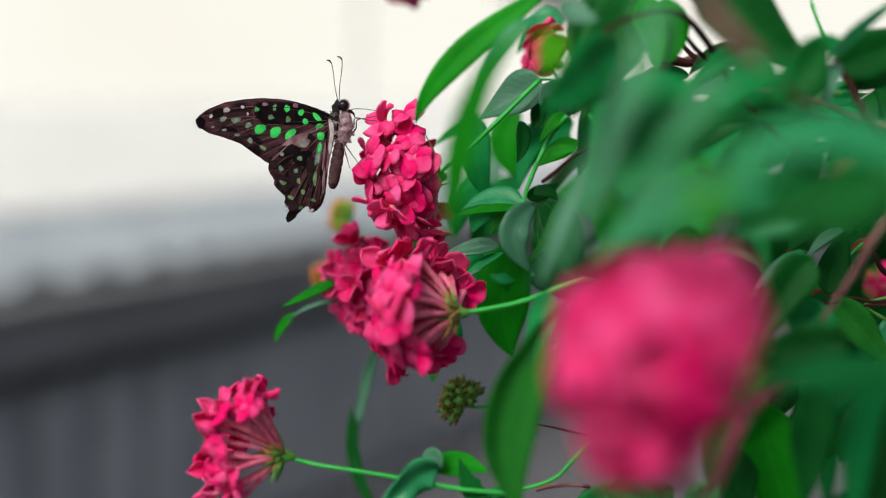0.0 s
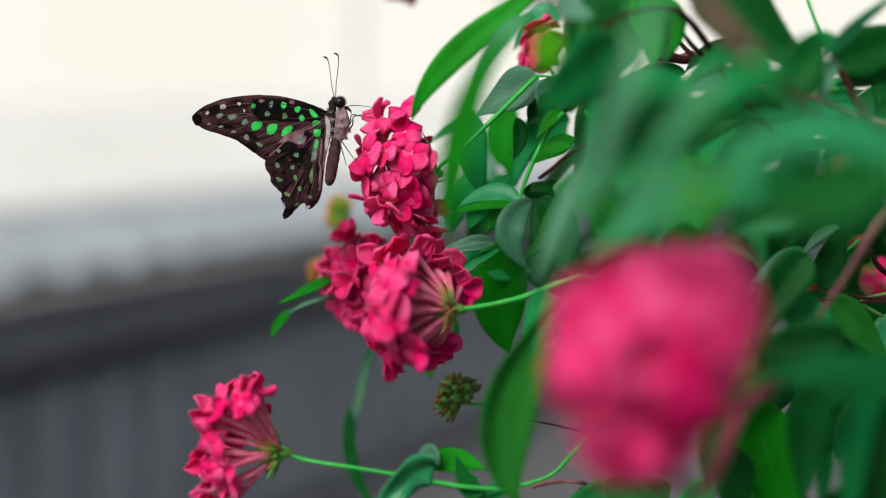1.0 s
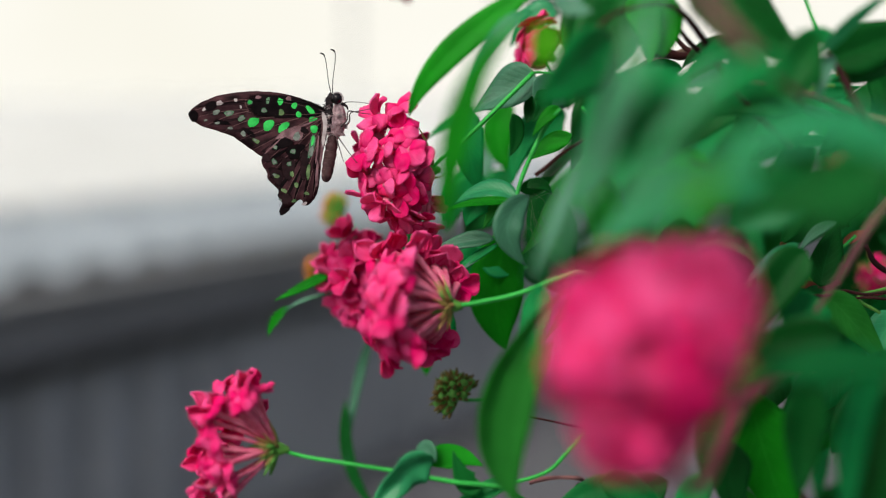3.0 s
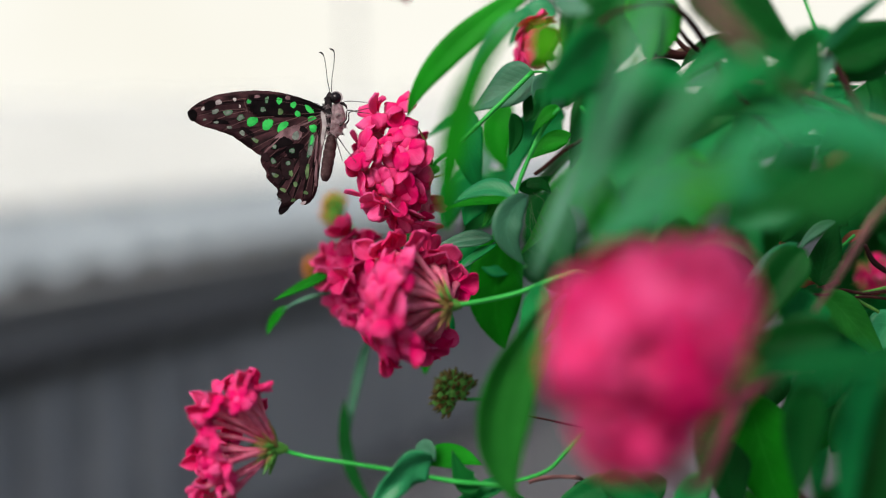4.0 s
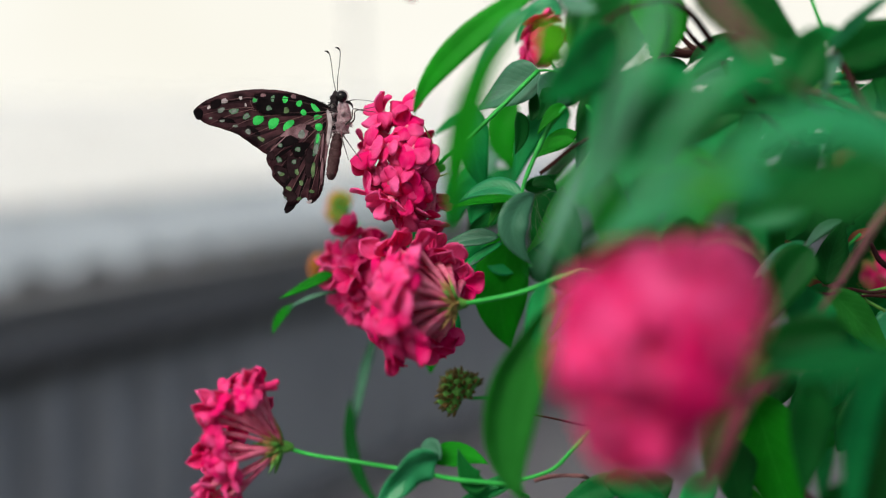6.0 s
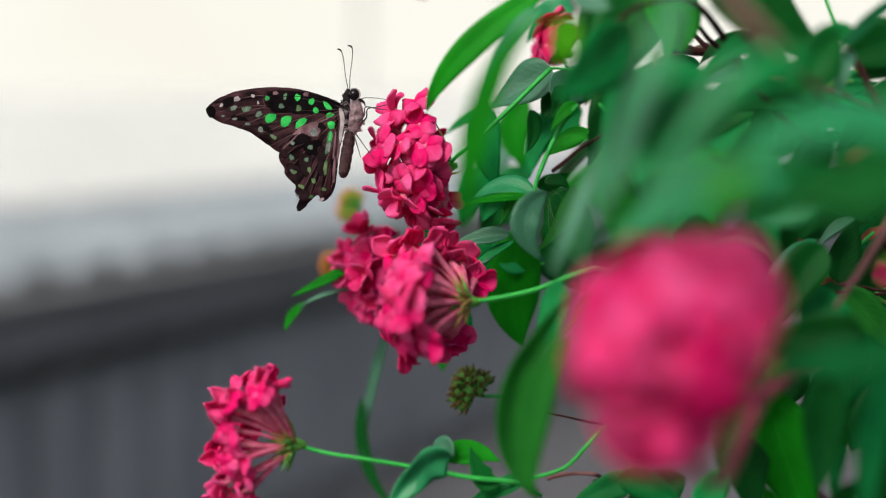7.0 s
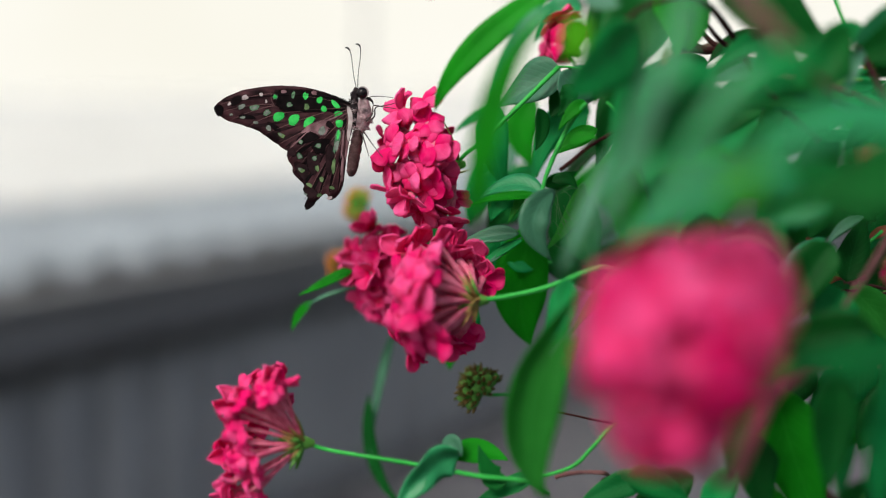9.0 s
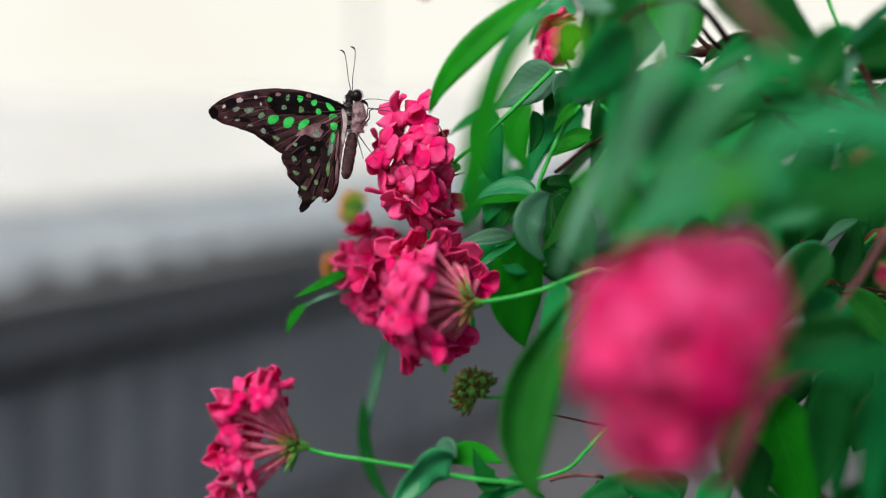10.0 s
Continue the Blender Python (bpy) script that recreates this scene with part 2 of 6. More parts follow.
def sweep(bm, line, radii, sides=8, mat=0):
    """A closed tube along a line; radii run evenly from its start to its end."""
    rings, ref = [], Vector((0.31, 0.17, 0.93)).normalized()
    n = len(line)
    for i, p in enumerate(line):
        d = (line[min(i + 1, n - 1)] - line[max(i - 1, 0)]).normalized()
        a = d.cross(ref)
        a = a.normalized() if a.length > 1e-6 else d.orthogonal().normalized()
        b = d.cross(a)
        f = i / (n - 1) * (len(radii) - 1)
        k = min(int(f), len(radii) - 2)
        r = radii[k] + (radii[k + 1] - radii[k]) * (f - k)
        rings.append([bm.verts.new(p + (a * math.cos(2 * math.pi * s / sides) + b * math.sin(2 * math.pi * s / sides)) * r) for s in range(sides)])
    for r0, r1 in zip(rings, rings[1:]):
        for s in range(sides):
            bm.faces.new((r0[s], r0[(s + 1) % sides], r1[(s + 1) % sides], r1[s])).material_index = mat
    bm.faces.new(rings[0][::-1]).material_index = mat
    bm.faces.new(rings[-1]).material_index = mat


def sheet(bm, grid, thick, mat=0, uv=None):
    """A thin closed sheet from a grid of points."""
    g = np.array(grid, dtype=float)
    nrm = np.cross(np.gradient(g, axis=0), np.gradient(g, axis=1))
    length = np.linalg.norm(nrm, axis=2, keepdims=True)
    nrm = nrm / np.maximum(length, 1e-12)
    rows, cols = g.shape[:2]
    top = [[bm.verts.new(g[i, j] + nrm[i, j] * thick / 2) for j in range(cols)] for i in range(rows)]
    low = [[bm.verts.new(g[i, j] - nrm[i, j] * thick / 2) for j in range(cols)] for i in range(rows)]
    layer = bm.loops.layers.uv.verify() if uv else None

    def face(vs, where):
        f = bm.faces.new(vs)
        f.material_index = mat
        if layer:
            for loop, (i, j) in zip(f.loops, where):
                loop[layer].uv = (i / (rows - 1), j / (cols - 1))

    for i in range(rows - 1):
        for j in range(cols - 1):
            w = [(i, j), (i + 1, j), (i + 1, j + 1), (i, j + 1)]
            face([top[a][b] for a, b in w], w)
            face([low[a][b] for a, b in w[::-1]], w[::-1])
    rim = [(i, 0) for i in range(rows)] + [(rows - 1, j) for j in range(1, cols)] + [(i, cols - 1) for i in range(rows - 2, -1, -1)] + [(0, j) for j in range(cols - 2, 0, -1)]
    for a, b in zip(rim, rim[1:] + rim[:1]):
        face([top[a[0]][a[1]], low[a[0]][a[1]], low[b[0]][b[1]], top[b[0]][b[1]]], [a, a, b, b])


def empty(name, m):
    ob = new(name)
    ob.empty_display_size = 0.02
    ob.matrix_world = m
    return ob


# ---- structure ----
def block(bm, a, b, mat=0):
    """A box between two corners."""
    v = [bm.verts.new((x, y, z)) for x in (a[0], b[0]) for y in (a[1], b[1]) for z in (a[2], b[2])]
    for f in ((0, 1, 3, 2), (4, 6, 7, 5), (0, 4, 5, 1), (2, 3, 7, 6), (0, 2, 6, 4), (1, 5, 7, 3)):
        bm.faces.new([v[i] for i in f]).material_index = mat


def ribbed(bm, length, height, pitch, depth, crest, at_z=0.0, lean=0.0, thick=0.004):
    """Box-profile sheet metal along x, standing from at_z and leaning back by lean metres."""
    xs, ys = [], []
    x = 0.0
    while x < length:
        for dx, dy in ((0.0, 0.0), (pitch * (1 - crest) - 0.02, 0.0), (pitch * (1 - crest), -depth), (pitch - 0.02, -depth)):
            xs.append(x + dx)
            ys.append(dy)
        x += pitch
    grid = [[(x, y + lean * k / 4, at_z + height * k / 4) for x, y in zip(xs, ys)] for k in range(5)]
    sheet(bm, grid, thick)


def corrugated(bm, length, pitch, depth, low, high, thick=0.004):
    """Waved sheet metal along x that climbs from low (y, z) to high (y, z)."""
    slope = Vector((0, high[0] - low[0], high[1] - low[1]))
    up = Vector((0, -slope.z, slope.y)).normalized()
    grid = []
    for k in range(4):
        mid = Vector((0, low[0], low[1])) + slope * k / 3
        grid.append([mid + Vector((x, 0, 0)) + up * depth * math.cos(2 * math.pi * (x / pitch - 0.75)) for x in np.arange(0, length, pitch / 10)])
    sheet(bm, grid, thick)


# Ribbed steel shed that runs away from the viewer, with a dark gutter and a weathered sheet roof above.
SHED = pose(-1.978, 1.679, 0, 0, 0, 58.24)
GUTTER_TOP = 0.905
ROOF_SHIFT, WALL_SHIFT = -0.210, -0.075

bm = bmesh.new()
ribbed(bm, 16.0, GUTTER_TOP - 0.295, 0.212, 0.055, 0.5)
cladding = put_mesh("wall_shed", bm, [CLADDING], smooth=False)
cladding.matrix_world = SHED @ pose(WALL_SHIFT, 0.08, 0)
tagged(cladding, "dark grey vertically ribbed steel cladding of a low shed", "wall", kind="structure")

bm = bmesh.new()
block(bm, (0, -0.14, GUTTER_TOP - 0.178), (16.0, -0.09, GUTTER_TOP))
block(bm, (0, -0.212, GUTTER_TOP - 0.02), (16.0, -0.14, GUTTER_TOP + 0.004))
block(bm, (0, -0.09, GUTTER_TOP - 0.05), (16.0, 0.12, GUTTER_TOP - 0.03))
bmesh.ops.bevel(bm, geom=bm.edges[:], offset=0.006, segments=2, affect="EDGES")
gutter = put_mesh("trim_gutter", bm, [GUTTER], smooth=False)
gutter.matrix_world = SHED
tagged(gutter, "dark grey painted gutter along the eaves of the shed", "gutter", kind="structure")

# The roof's fall in brightness towards the eaves is put into this strip's colour.
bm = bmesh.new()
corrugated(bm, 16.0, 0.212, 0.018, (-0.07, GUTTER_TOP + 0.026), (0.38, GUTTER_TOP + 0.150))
eaves_sheets = put_mesh("roof_shed_eaves", bm, [EAVES_SHEET], smooth=False)
eaves_sheets.matrix_world = SHED @ pose(ROOF_SHIFT, 0, 0)
tagged(eaves_sheets, "blue-grey corrugated sheets along the eaves, darker than the roof above", "roof", kind="structure")

bm = bmesh.new()
ribbed(bm, 16.0, 0.295, 0.212, 0.03, 0.5, 0, 1.7)
roofing = put_mesh("roof_shed", bm, [ROOFING], smooth=False)
roofing.matrix_world = SHED @ pose(0, 0.36, GUTTER_TOP + 0.153)
tagged(roofing, "pale weathered ribbed sheet roof above a dark gutter", "roof", kind="structure")

bm = bmesh.new()
block(bm, (0, 2.1, 0.0), (16.0, 2.2, GUTTER_TOP + 0.44))
block(bm, (-0.06, 0.05, 0.0), (-0.02, 2.2, GUTTER_TOP - 0.26))
back = put_mesh("wall_back", bm, [CLADDING], smooth=False)
back.matrix_world = SHED
tagged(back, "dark grey steel back of the low shed", "wall", kind="structure")

bm = bmesh.new()
v = [bm.verts.new((x, y, 0)) for x, y in ((-400, -400), (400, -400), (400, 400), (-400, 400))]
bm.faces.new(v)
ground = put_mesh("ground", bm, [PAVING])
tagged(ground, "pale grey gravel ground", "ground", kind="structure")

bm = bmesh.new()
sweep(bm, [Vector((-0.60, 8.0, h)) for h in (0.0, 1.5, 3.0, 5.0)], [0.022, 0.022, 0.022, 0.022], 12)
post = put_mesh("post", bm, [POST])
tagged(post, "plain light grey steel post far behind the shed", "post")

# Guessed small tree far behind the shrub, placed to fill an unidentified dark patch.
tree = empty("tree", pose(1.25, 12.0, 0.0))
tagged(tree, "guessed small far tree with a dull blue-green crown", "tree")
bm = bmesh.new()
sweep(bm, [Vector(p) for p in ((0, 0, 0), (0.03, 0, 1.2), (-0.02, 0, 2.0), (-0.1, 0, 2.6))], [0.06, 0.05, 0.035, 0.012], 9)
for a in range(5):
    o = Vector((math.cos(a * 1.256), math.sin(a * 1.256), 0))
    sweep(bm, [Vector((0, 0, 1.85 + a * 0.06)), o * 0.2 + Vector((-0.05, 0, 2.2)), o * 0.45 + Vector((-0.15, 0, 2.5))], [0.025, 0.016, 0.005], 6)
part("trunk", bm, BARK, tree)
bm = bmesh.new()
rng = random.Random(9)
for k in range(900):
    d = Vector((rng.gauss(0, 1), rng.gauss(0, 1), rng.gauss(0, 1))).normalized()
    c = Vector((-0.15, 0, 2.62)) + Vector((d.x * 0.75, d.y * 0.6, d.z * 0.52)) * rng.uniform(0.35, 1.0)
    u = Vector((rng.uniform(-1, 1), rng.uniform(-1, 1), rng.uniform(-1, 1))).normalized()
    v = u.orthogonal().normalized()
    bm.faces.new([bm.verts.new(c + u * 0.07), bm.verts.new(c + v * 0.028), bm.verts.new(c - u * 0.07), bm.verts.new(c - v * 0.028)])
part("crown", bm, CROWN, tree, "dull blue-green crown of small leaves", smooth=False)

# The pale overcast sky low over the horizon, far behind everything.
bm = bmesh.new()
grid = [[(90 * math.sin(radians(a)), 90 * math.cos(radians(a)), h) for a in range(-70, 71, 5)] for h in (-2, 10, 25, 45)]
sheet(bm, grid, 0.05)
backdrop = put_mesh("backdrop", bm, [HAZE])
tagged(backdrop, "bright cream overcast sky low over the horizon", "sky", kind="structure")



# ---- the shrub ----
shrub = empty("flowering_shrub", pose(0.34, 0.46, 0.0))
tagged(shrub, "pink-flowering garden shrub with long pointed green leaves", "shrub")
TO_SHRUB = shrub.matrix_world.inverted()


def grown(ob):
    """Hangs a mesh made in world millimetres onto the shrub."""
    ob.parent = shrub
    ob.matrix_parent_inverse = TO_SHRUB
    return ob


def stem(name, points, radii, mat, sides=8):
    bm = bmesh.new()
    sweep(bm, curve_points([v3(p) for p in points]), [r * 0.001 for r in radii], sides)
    return grown(put_mesh(name, bm, [mat]))


def leaf_sheet(bm, base, mid, tip, width, normal, fold=0.16, wave=0.03, twist=0.0, full=0.0):
    """A pointed leaf whose midrib runs from base over mid to tip; normal is the way its face looks."""
    b, m, t, nrm = Vector(base), Vector(mid), Vector(tip), Vector(normal).normalized()
    ctrl = m * 2 - (b + t) / 2
    rows, cols, grid = 17, 7, []
    phase = (base[0] * 0.7 + tip[2] * 1.3) % 6.28
    twist = twist or 26 * math.sin(phase * 3)
    for i in range(rows):
        u = i / (rows - 1)
        p = b * (1 - u) ** 2 + ctrl * 2 * u * (1 - u) + t * u * u
        d = ((ctrl - b) * (1 - u) + (t - ctrl) * u).normalized()
        side = d.cross(nrm).normalized()
        out = side.cross(d)
        if twist:
            r = Matrix.Rotation(radians(twist) * (u - 0.5), 3, d)
            side, out = r @ side, r @ out
        shape = math.sin(math.pi * min(1.0, u) ** (0.78 + full)) ** 0.85 * (1.0 - 0.18 * u)
        half = width / 2 * max(shape, 0.025 if u > 0.5 else 0.05) * (1 + 0.04 * math.sin(9 * u + phase))
        row = []
        for j in range(cols):
            v = j / (cols - 1) * 2 - 1
            rise = abs(v) * fold + wave * math.sin(11 * u + phase + (1.4 if v > 0 else 0)) * v * v - 0.10 * (1 - abs(v)) ** 6
            row.append((p + side * v * half + out * half * rise) * 0.001)
        grid.append(row)
    sheet(bm, grid, 0.00028, 0, True)


def leaf(base, mid, tip, width, normal, mat=LEAF, **form):
    """One leaf of the shrub, a part of its own."""
    bm = bmesh.new()
    leaf_sheet(bm, base, mid, tip, width, normal, **form)
    return grown(put_mesh("leaf", bm, [mat]))


def floret_mesh(seed, closed=0.0):
    """One flower: a slender tube of 20 mm along z with five rounded lobes at its end."""
    rng = random.Random(seed)
    bm = bmesh.new()
    bend = Vector((rng.uniform(-1.6, 1.6), rng.uniform(-1.6, 1.6), 0))
    line = curve_points([Vector((0, 0, 0)), Vector((0, 0, 8)) + bend, Vector((0, 0, 16)) + bend * 0.6, Vector((0, 0, 19.6))], 3)
    sweep(bm, [p * 0.001 for p in line], [0.00055, 0.00078, 0.00092, 0.0013], 7, 1)
    start = rng.uniform(0, 6.28)
    for k in range(5):
        ang = start + k * 2 * math.pi / 5 + rng.uniform(-0.16, 0.16)
        out, side, zed = Vector((math.cos(ang), math.sin(ang), 0)), Vector((-math.sin(ang), math.cos(ang), 0)), Vector((0, 0, 1))
        long, wide, crease = rng.uniform(5.8, 7.4), rng.uniform(5.2, 7.4), rng.uniform(-0.3, 0.2)
        last = radians(rng.choice((rng.uniform(45, 80), rng.uniform(85, 120), rng.uniform(100, 150), rng.uniform(120, 165)))) * (1 - closed)
        cup, skew = rng.uniform(-0.8, -0.05), rng.uniform(-0.35, 0.35)
        grid, p, ruck = [], zed * 19.3 + out * 0.5, rng.uniform(0, 6)
        rows, cols = 11, 9
        for i in range(rows):
            u = i / (rows - 1)
            turn = radians(25) + (last - radians(25)) * min(1, u * 1.5)
            d = out * math.sin(turn) + zed * math.cos(turn)
            nrm = zed * math.sin(turn) - out * math.cos(turn)
            if i:
                p = p + d * long / (rows - 1)
            half = wide / 2 * (0.34 + 0.66 * math.sin(u / 0.58 * math.pi / 2) if u < 0.58 else max(math.sqrt(max(0.0, 1 - ((u - 0.58) / 0.42) ** 2)), 0.16))
            row = []
            for j in range(cols):
                v = j / (cols - 1) * 2 - 1
                lift = cup * v * v * half + skew * v * half * u + crease * abs(v) * half + 0.34 * math.sin(ruck + 4 * v + 5 * u) * u + 0.12 * math.sin(2 * ruck + 8 * v - 6 * u) * u + 0.04 * math.sin(3 * ruck + 15 * v + 3 * u) * u
                row.append((p + side * v * half + nrm * lift) * 0.001)
            grid.append(row)
        sheet(bm, grid, 0.00034, 0, True)
    me = bpy.data.meshes.new("floret")
    bm.to_mesh(me)
    bm.free()
    me.materials.append(PETAL)
    me.materials.append(TUBE)
    me.shade_smooth()
    return me


FLORETS = [floret_mesh(100 + k) for k in range(14)]
HALF_OPEN = [floret_mesh(200 + k, 0.62) for k in range(6)]


def spread_ways(axis, spread, count, rng):
    """Directions spread evenly over a cap round the axis."""
    a = Vector(axis).normalized()
    e = a.orthogonal().normalized()
    f = a.cross(e)
    start = rng.uniform(0, 6.28)
    for k in range(count):
        z = 1 - (1 - math.cos(radians(spread))) * (k + 0.5) / count
        t = start + k * 2.39996 + rng.uniform(-0.2, 0.2)
        r = math.sqrt(1 - z * z)
        yield (a * z + (e * math.cos(t) + f * math.sin(t)) * r).normalized(), math.degrees(math.acos(z)) / spread


def head_base(base, axis, seed, label=""):
    """The small green base of a head, with its fringe of pointed calyx lobes."""
    b, a = v3(base), Vector(axis).normalized()
    bm = bmesh.new()
    sweep(bm, [b - a * 0.003, b - a * 0.001, b + a * 0.0015, b + a * 0.0035, b + a * 0.0055], [0.0009, 0.0017, 0.0025, 0.0028, 0.0012], 10, 0)
    hair = random.Random(seed + 500)
    for d, _ in spread_ways(axis, 78, 60, hair):
        d = (d + Vector((hair.uniform(-0.2, 0.2), hair.uniform(-0.2, 0.2), hair.uniform(-0.2, 0.2)))).normalized()
        e = hair.uniform(0.005, 0.0095)
        sweep(bm, [b + d * 0.001, b + d * (e * 0.6), b + d * e], [0.0007, 0.0006, 0.00008], 5, hair.choice((0, 1, 1)))
    return grown(put_mesh("flower_head", bm, [BUD, CALYX], label=label or "domed cluster of small bright pink flowers"))


def add_floret(head, b, d, reach, size, folded, rng):
    """One flower on a head, its tube running from b along d; its face stands at reach."""
    fl = new("floret", rng.choice(HALF_OPEN) if rng.random() < folded else rng.choice(FLORETS))
    fl.parent = head
    wide = size * rng.uniform(0.92, 1.1)
    turn = d.to_track_quat("Z", "Y") @ Euler((rng.uniform(-0.12, 0.12), rng.uniform(-0.12, 0.12), rng.uniform(0, 6.28))).to_quaternion()
    fl.matrix_basis = Matrix.LocRotScale(b + d * 0.001, turn, (wide, wide, reach / 20.0))


def flower_head(base, axis, reach, spread, count, seed, short=0.3, size=1.0, extra=(), label="", hollows=()):
    """A domed head of tubular pink flowers round a small green base; reach is its radius."""
    rng = random.Random(seed)
    b = v3(base)
    head = head_base(base, axis, seed, label)
    ways = []
    for d, far in spread_ways(axis, spread, count, rng):
        sunk = any(d.dot(Vector(g[:3]).normalized()) > math.cos(radians(g[3])) for g in hollows)
        ways.append((d, reach * (1 - short * far ** 2) * (0.6 if sunk else 1)))
    for d, long in ways + [(Vector(e[:3]).normalized(), e[3]) for e in extra]:
        d = (d + Vector((rng.uniform(-0.09, 0.09), rng.uniform(-0.09, 0.09), rng.uniform(-0.09, 0.09)))).normalized()
        add_floret(head, b, d, long * rng.uniform(0.86, 1.05), size, 0.06, rng)
    return head


def full_head(base, axis, faces, seed, size, folded=0.08, sunk=2.6, label=""):
    """A head whose flowers stand at listed places; folded is the share of flowers that have not opened flat."""
    rng = random.Random(seed)
    head = head_base(base, axis, seed, label)
    for p in faces:
        d = v3(p) - v3(base)
        add_floret(head, v3(base), d.normalized(), max(8.0, d.length * 1000 - sunk), size, folded, rng)
    return head


def bud_head(base, axis, reach, count, seed, tip_mat, body_mat, label, spread=95):
    """A tight knob of unopened buds, each a small drop with a pointed tip."""
    rng = random.Random(seed)
    b, a = v3(base), Vector(axis).normalized()
    bm = bmesh.new()
    sweep(bm, [b - a * 0.002, b, b + a * reach * 0.0005], [0.0008, 0.0022, 0.0015], 9, 0)
    head = grown(put_mesh("bud_head", bm, [body_mat], label=label))
    me_bm = bmesh.new()
    line = [Vector((0, 0, z * 0.001)) for z in (0, 1.5, 3.5, 5.0, 6.2)]
    sweep(me_bm, line, [0.0007, 0.0014, 0.0017, 0.0015, 0.0006], 8, 0)
    for k in range(5):
        t = k * 2 * math.pi / 5
        o = Vector((math.cos(t), math.sin(t), 0))
        sweep(me_bm, [o * 0.0012 + Vector((0, 0, 0.0048)), o * 0.0016 + Vector((0, 0, 0.0060)), o * 0.0017 + Vector((0, 0, 0.0068))], [0.0006, 0.00045, 0.0001], 5, 1)
    me = bpy.data.meshes.new("bud")
    me_bm.to_mesh(me)
    me_bm.free()
    me.materials.append(body_mat)
    me.materials.append(tip_mat)
    me.shade_smooth()
    for d, _ in spread_ways(axis, spread, count, rng):
        o = new("bud", me)
        o.parent = head
        k = reach / 7.0 * rng.uniform(0.85, 1.15)
        o.matrix_basis = Matrix.LocRotScale(b + d * 0.0008, d.to_track_quat("Z", "Y") @ Euler((0, 0, rng.uniform(0, 6))).to_quaternion(), (k, k, k))
    return head



# Flower heads: where each flower face of the four clear heads stands, fitted to the camera's view.
TOP_FACES = [
    (-20.4, 357.0, 1394.8), (-15.5, 358.0, 1396.4), (-12.3, 350.0, 1389.8), (-23.0, 358.0, 1390.2), (-17.4, 348.0, 1385.3), (-23.8, 352.0, 1382.9), (-11.5, 346.0, 1383.5),
    (-8.2, 348.0, 1381.2), (-12.2, 346.0, 1377.4), (-21.1, 353.0, 1378.6), (-26.4, 358.0, 1375.8), (-25.2, 357.0, 1372.0), (-18.9, 350.0, 1371.9), (-13.3, 349.0, 1371.4),
    (-9.1, 352.0, 1372.8), (-23.9, 356.0, 1365.5), (-18.2, 350.0, 1366.4), (-13.7, 350.0, 1367.0), (-9.8, 352.0, 1368.5), (-15.5, 355.0, 1362.6), (-8.4, 354.0, 1362.7),
    (-8.0, 358.0, 1358.9), (-23.0, 372.0, 1386.4), (-17.2, 374.0, 1390.3), (-22.3, 372.0, 1367.9), (-14.2, 372.0, 1363.2), (-10.2, 368.0, 1386.2), (-27.3, 364.0, 1381.3),
    (-7.4, 359.0, 1356.8), (-13.3, 361.0, 1359.9), (-5.4, 364.0, 1364.0),
]
MID_FACES = [
    (-14.3, 324.5, 1354.4), (-10.7, 334.7, 1356.2), (-18.7, 329.6, 1351.6), (-14.2, 315.4, 1351.8), (-20.1, 321.5, 1347.0), (-15.3, 311.4, 1346.9), (-13.7, 310.3, 1341.4),
    (-19.7, 317.5, 1342.5), (-22.0, 324.5, 1335.3), (-18.3, 321.5, 1333.1), (-14.3, 322.5, 1330.2), (-15.6, 330.7, 1323.8), (-10.2, 317.5, 1331.0), (-5.4, 338.8, 1327.1),
    (-5.4, 340.7, 1351.8), (-0.9, 345.8, 1349.8), (2.6, 345.8, 1344.9), (-2.5, 343.8, 1330.8), (-15.0, 342.8, 1356.8), (-20.7, 342.8, 1353.5), (-13.5, 340.7, 1329.4),
    (-20.8, 342.8, 1334.0), (-10.3, 340.7, 1348.9),
    (-9.1, 346.9, 1342.8), (-8.1, 346.9, 1334.5), (-11.6, 344.8, 1338.6), (-6.7, 340.7, 1331.1), (-7.9, 346.9, 1354.6), (-17.5, 334.7, 1346.7), (-17.0, 334.7, 1333.9),
]
BACK_FACES = [
    (-30.3, 384.0, 1356.6), (-33.3, 388.0, 1353.4), (-25.5, 384.0, 1352.5), (-35.9, 384.0, 1349.4), (-32.5, 377.0, 1346.7), (-28.8, 376.0, 1349.9), (-39.3, 392.0, 1345.9),
    (-27.7, 376.0, 1343.7), (-36.6, 379.0, 1341.4), (-31.4, 374.0, 1342.2), (-25.2, 378.0, 1339.8), (-33.6, 378.0, 1335.8), (-28.3, 378.0, 1335.3), (-35.3, 383.0, 1330.2),
    (-30.6, 378.0, 1331.1), (-32.9, 387.0, 1324.3), (-29.4, 381.0, 1328.0), (-39.0, 392.0, 1341.7), (-25.3, 380.0, 1347.6), (-25.6, 394.0, 1352.2), (-28.5, 394.0, 1329.7),
]
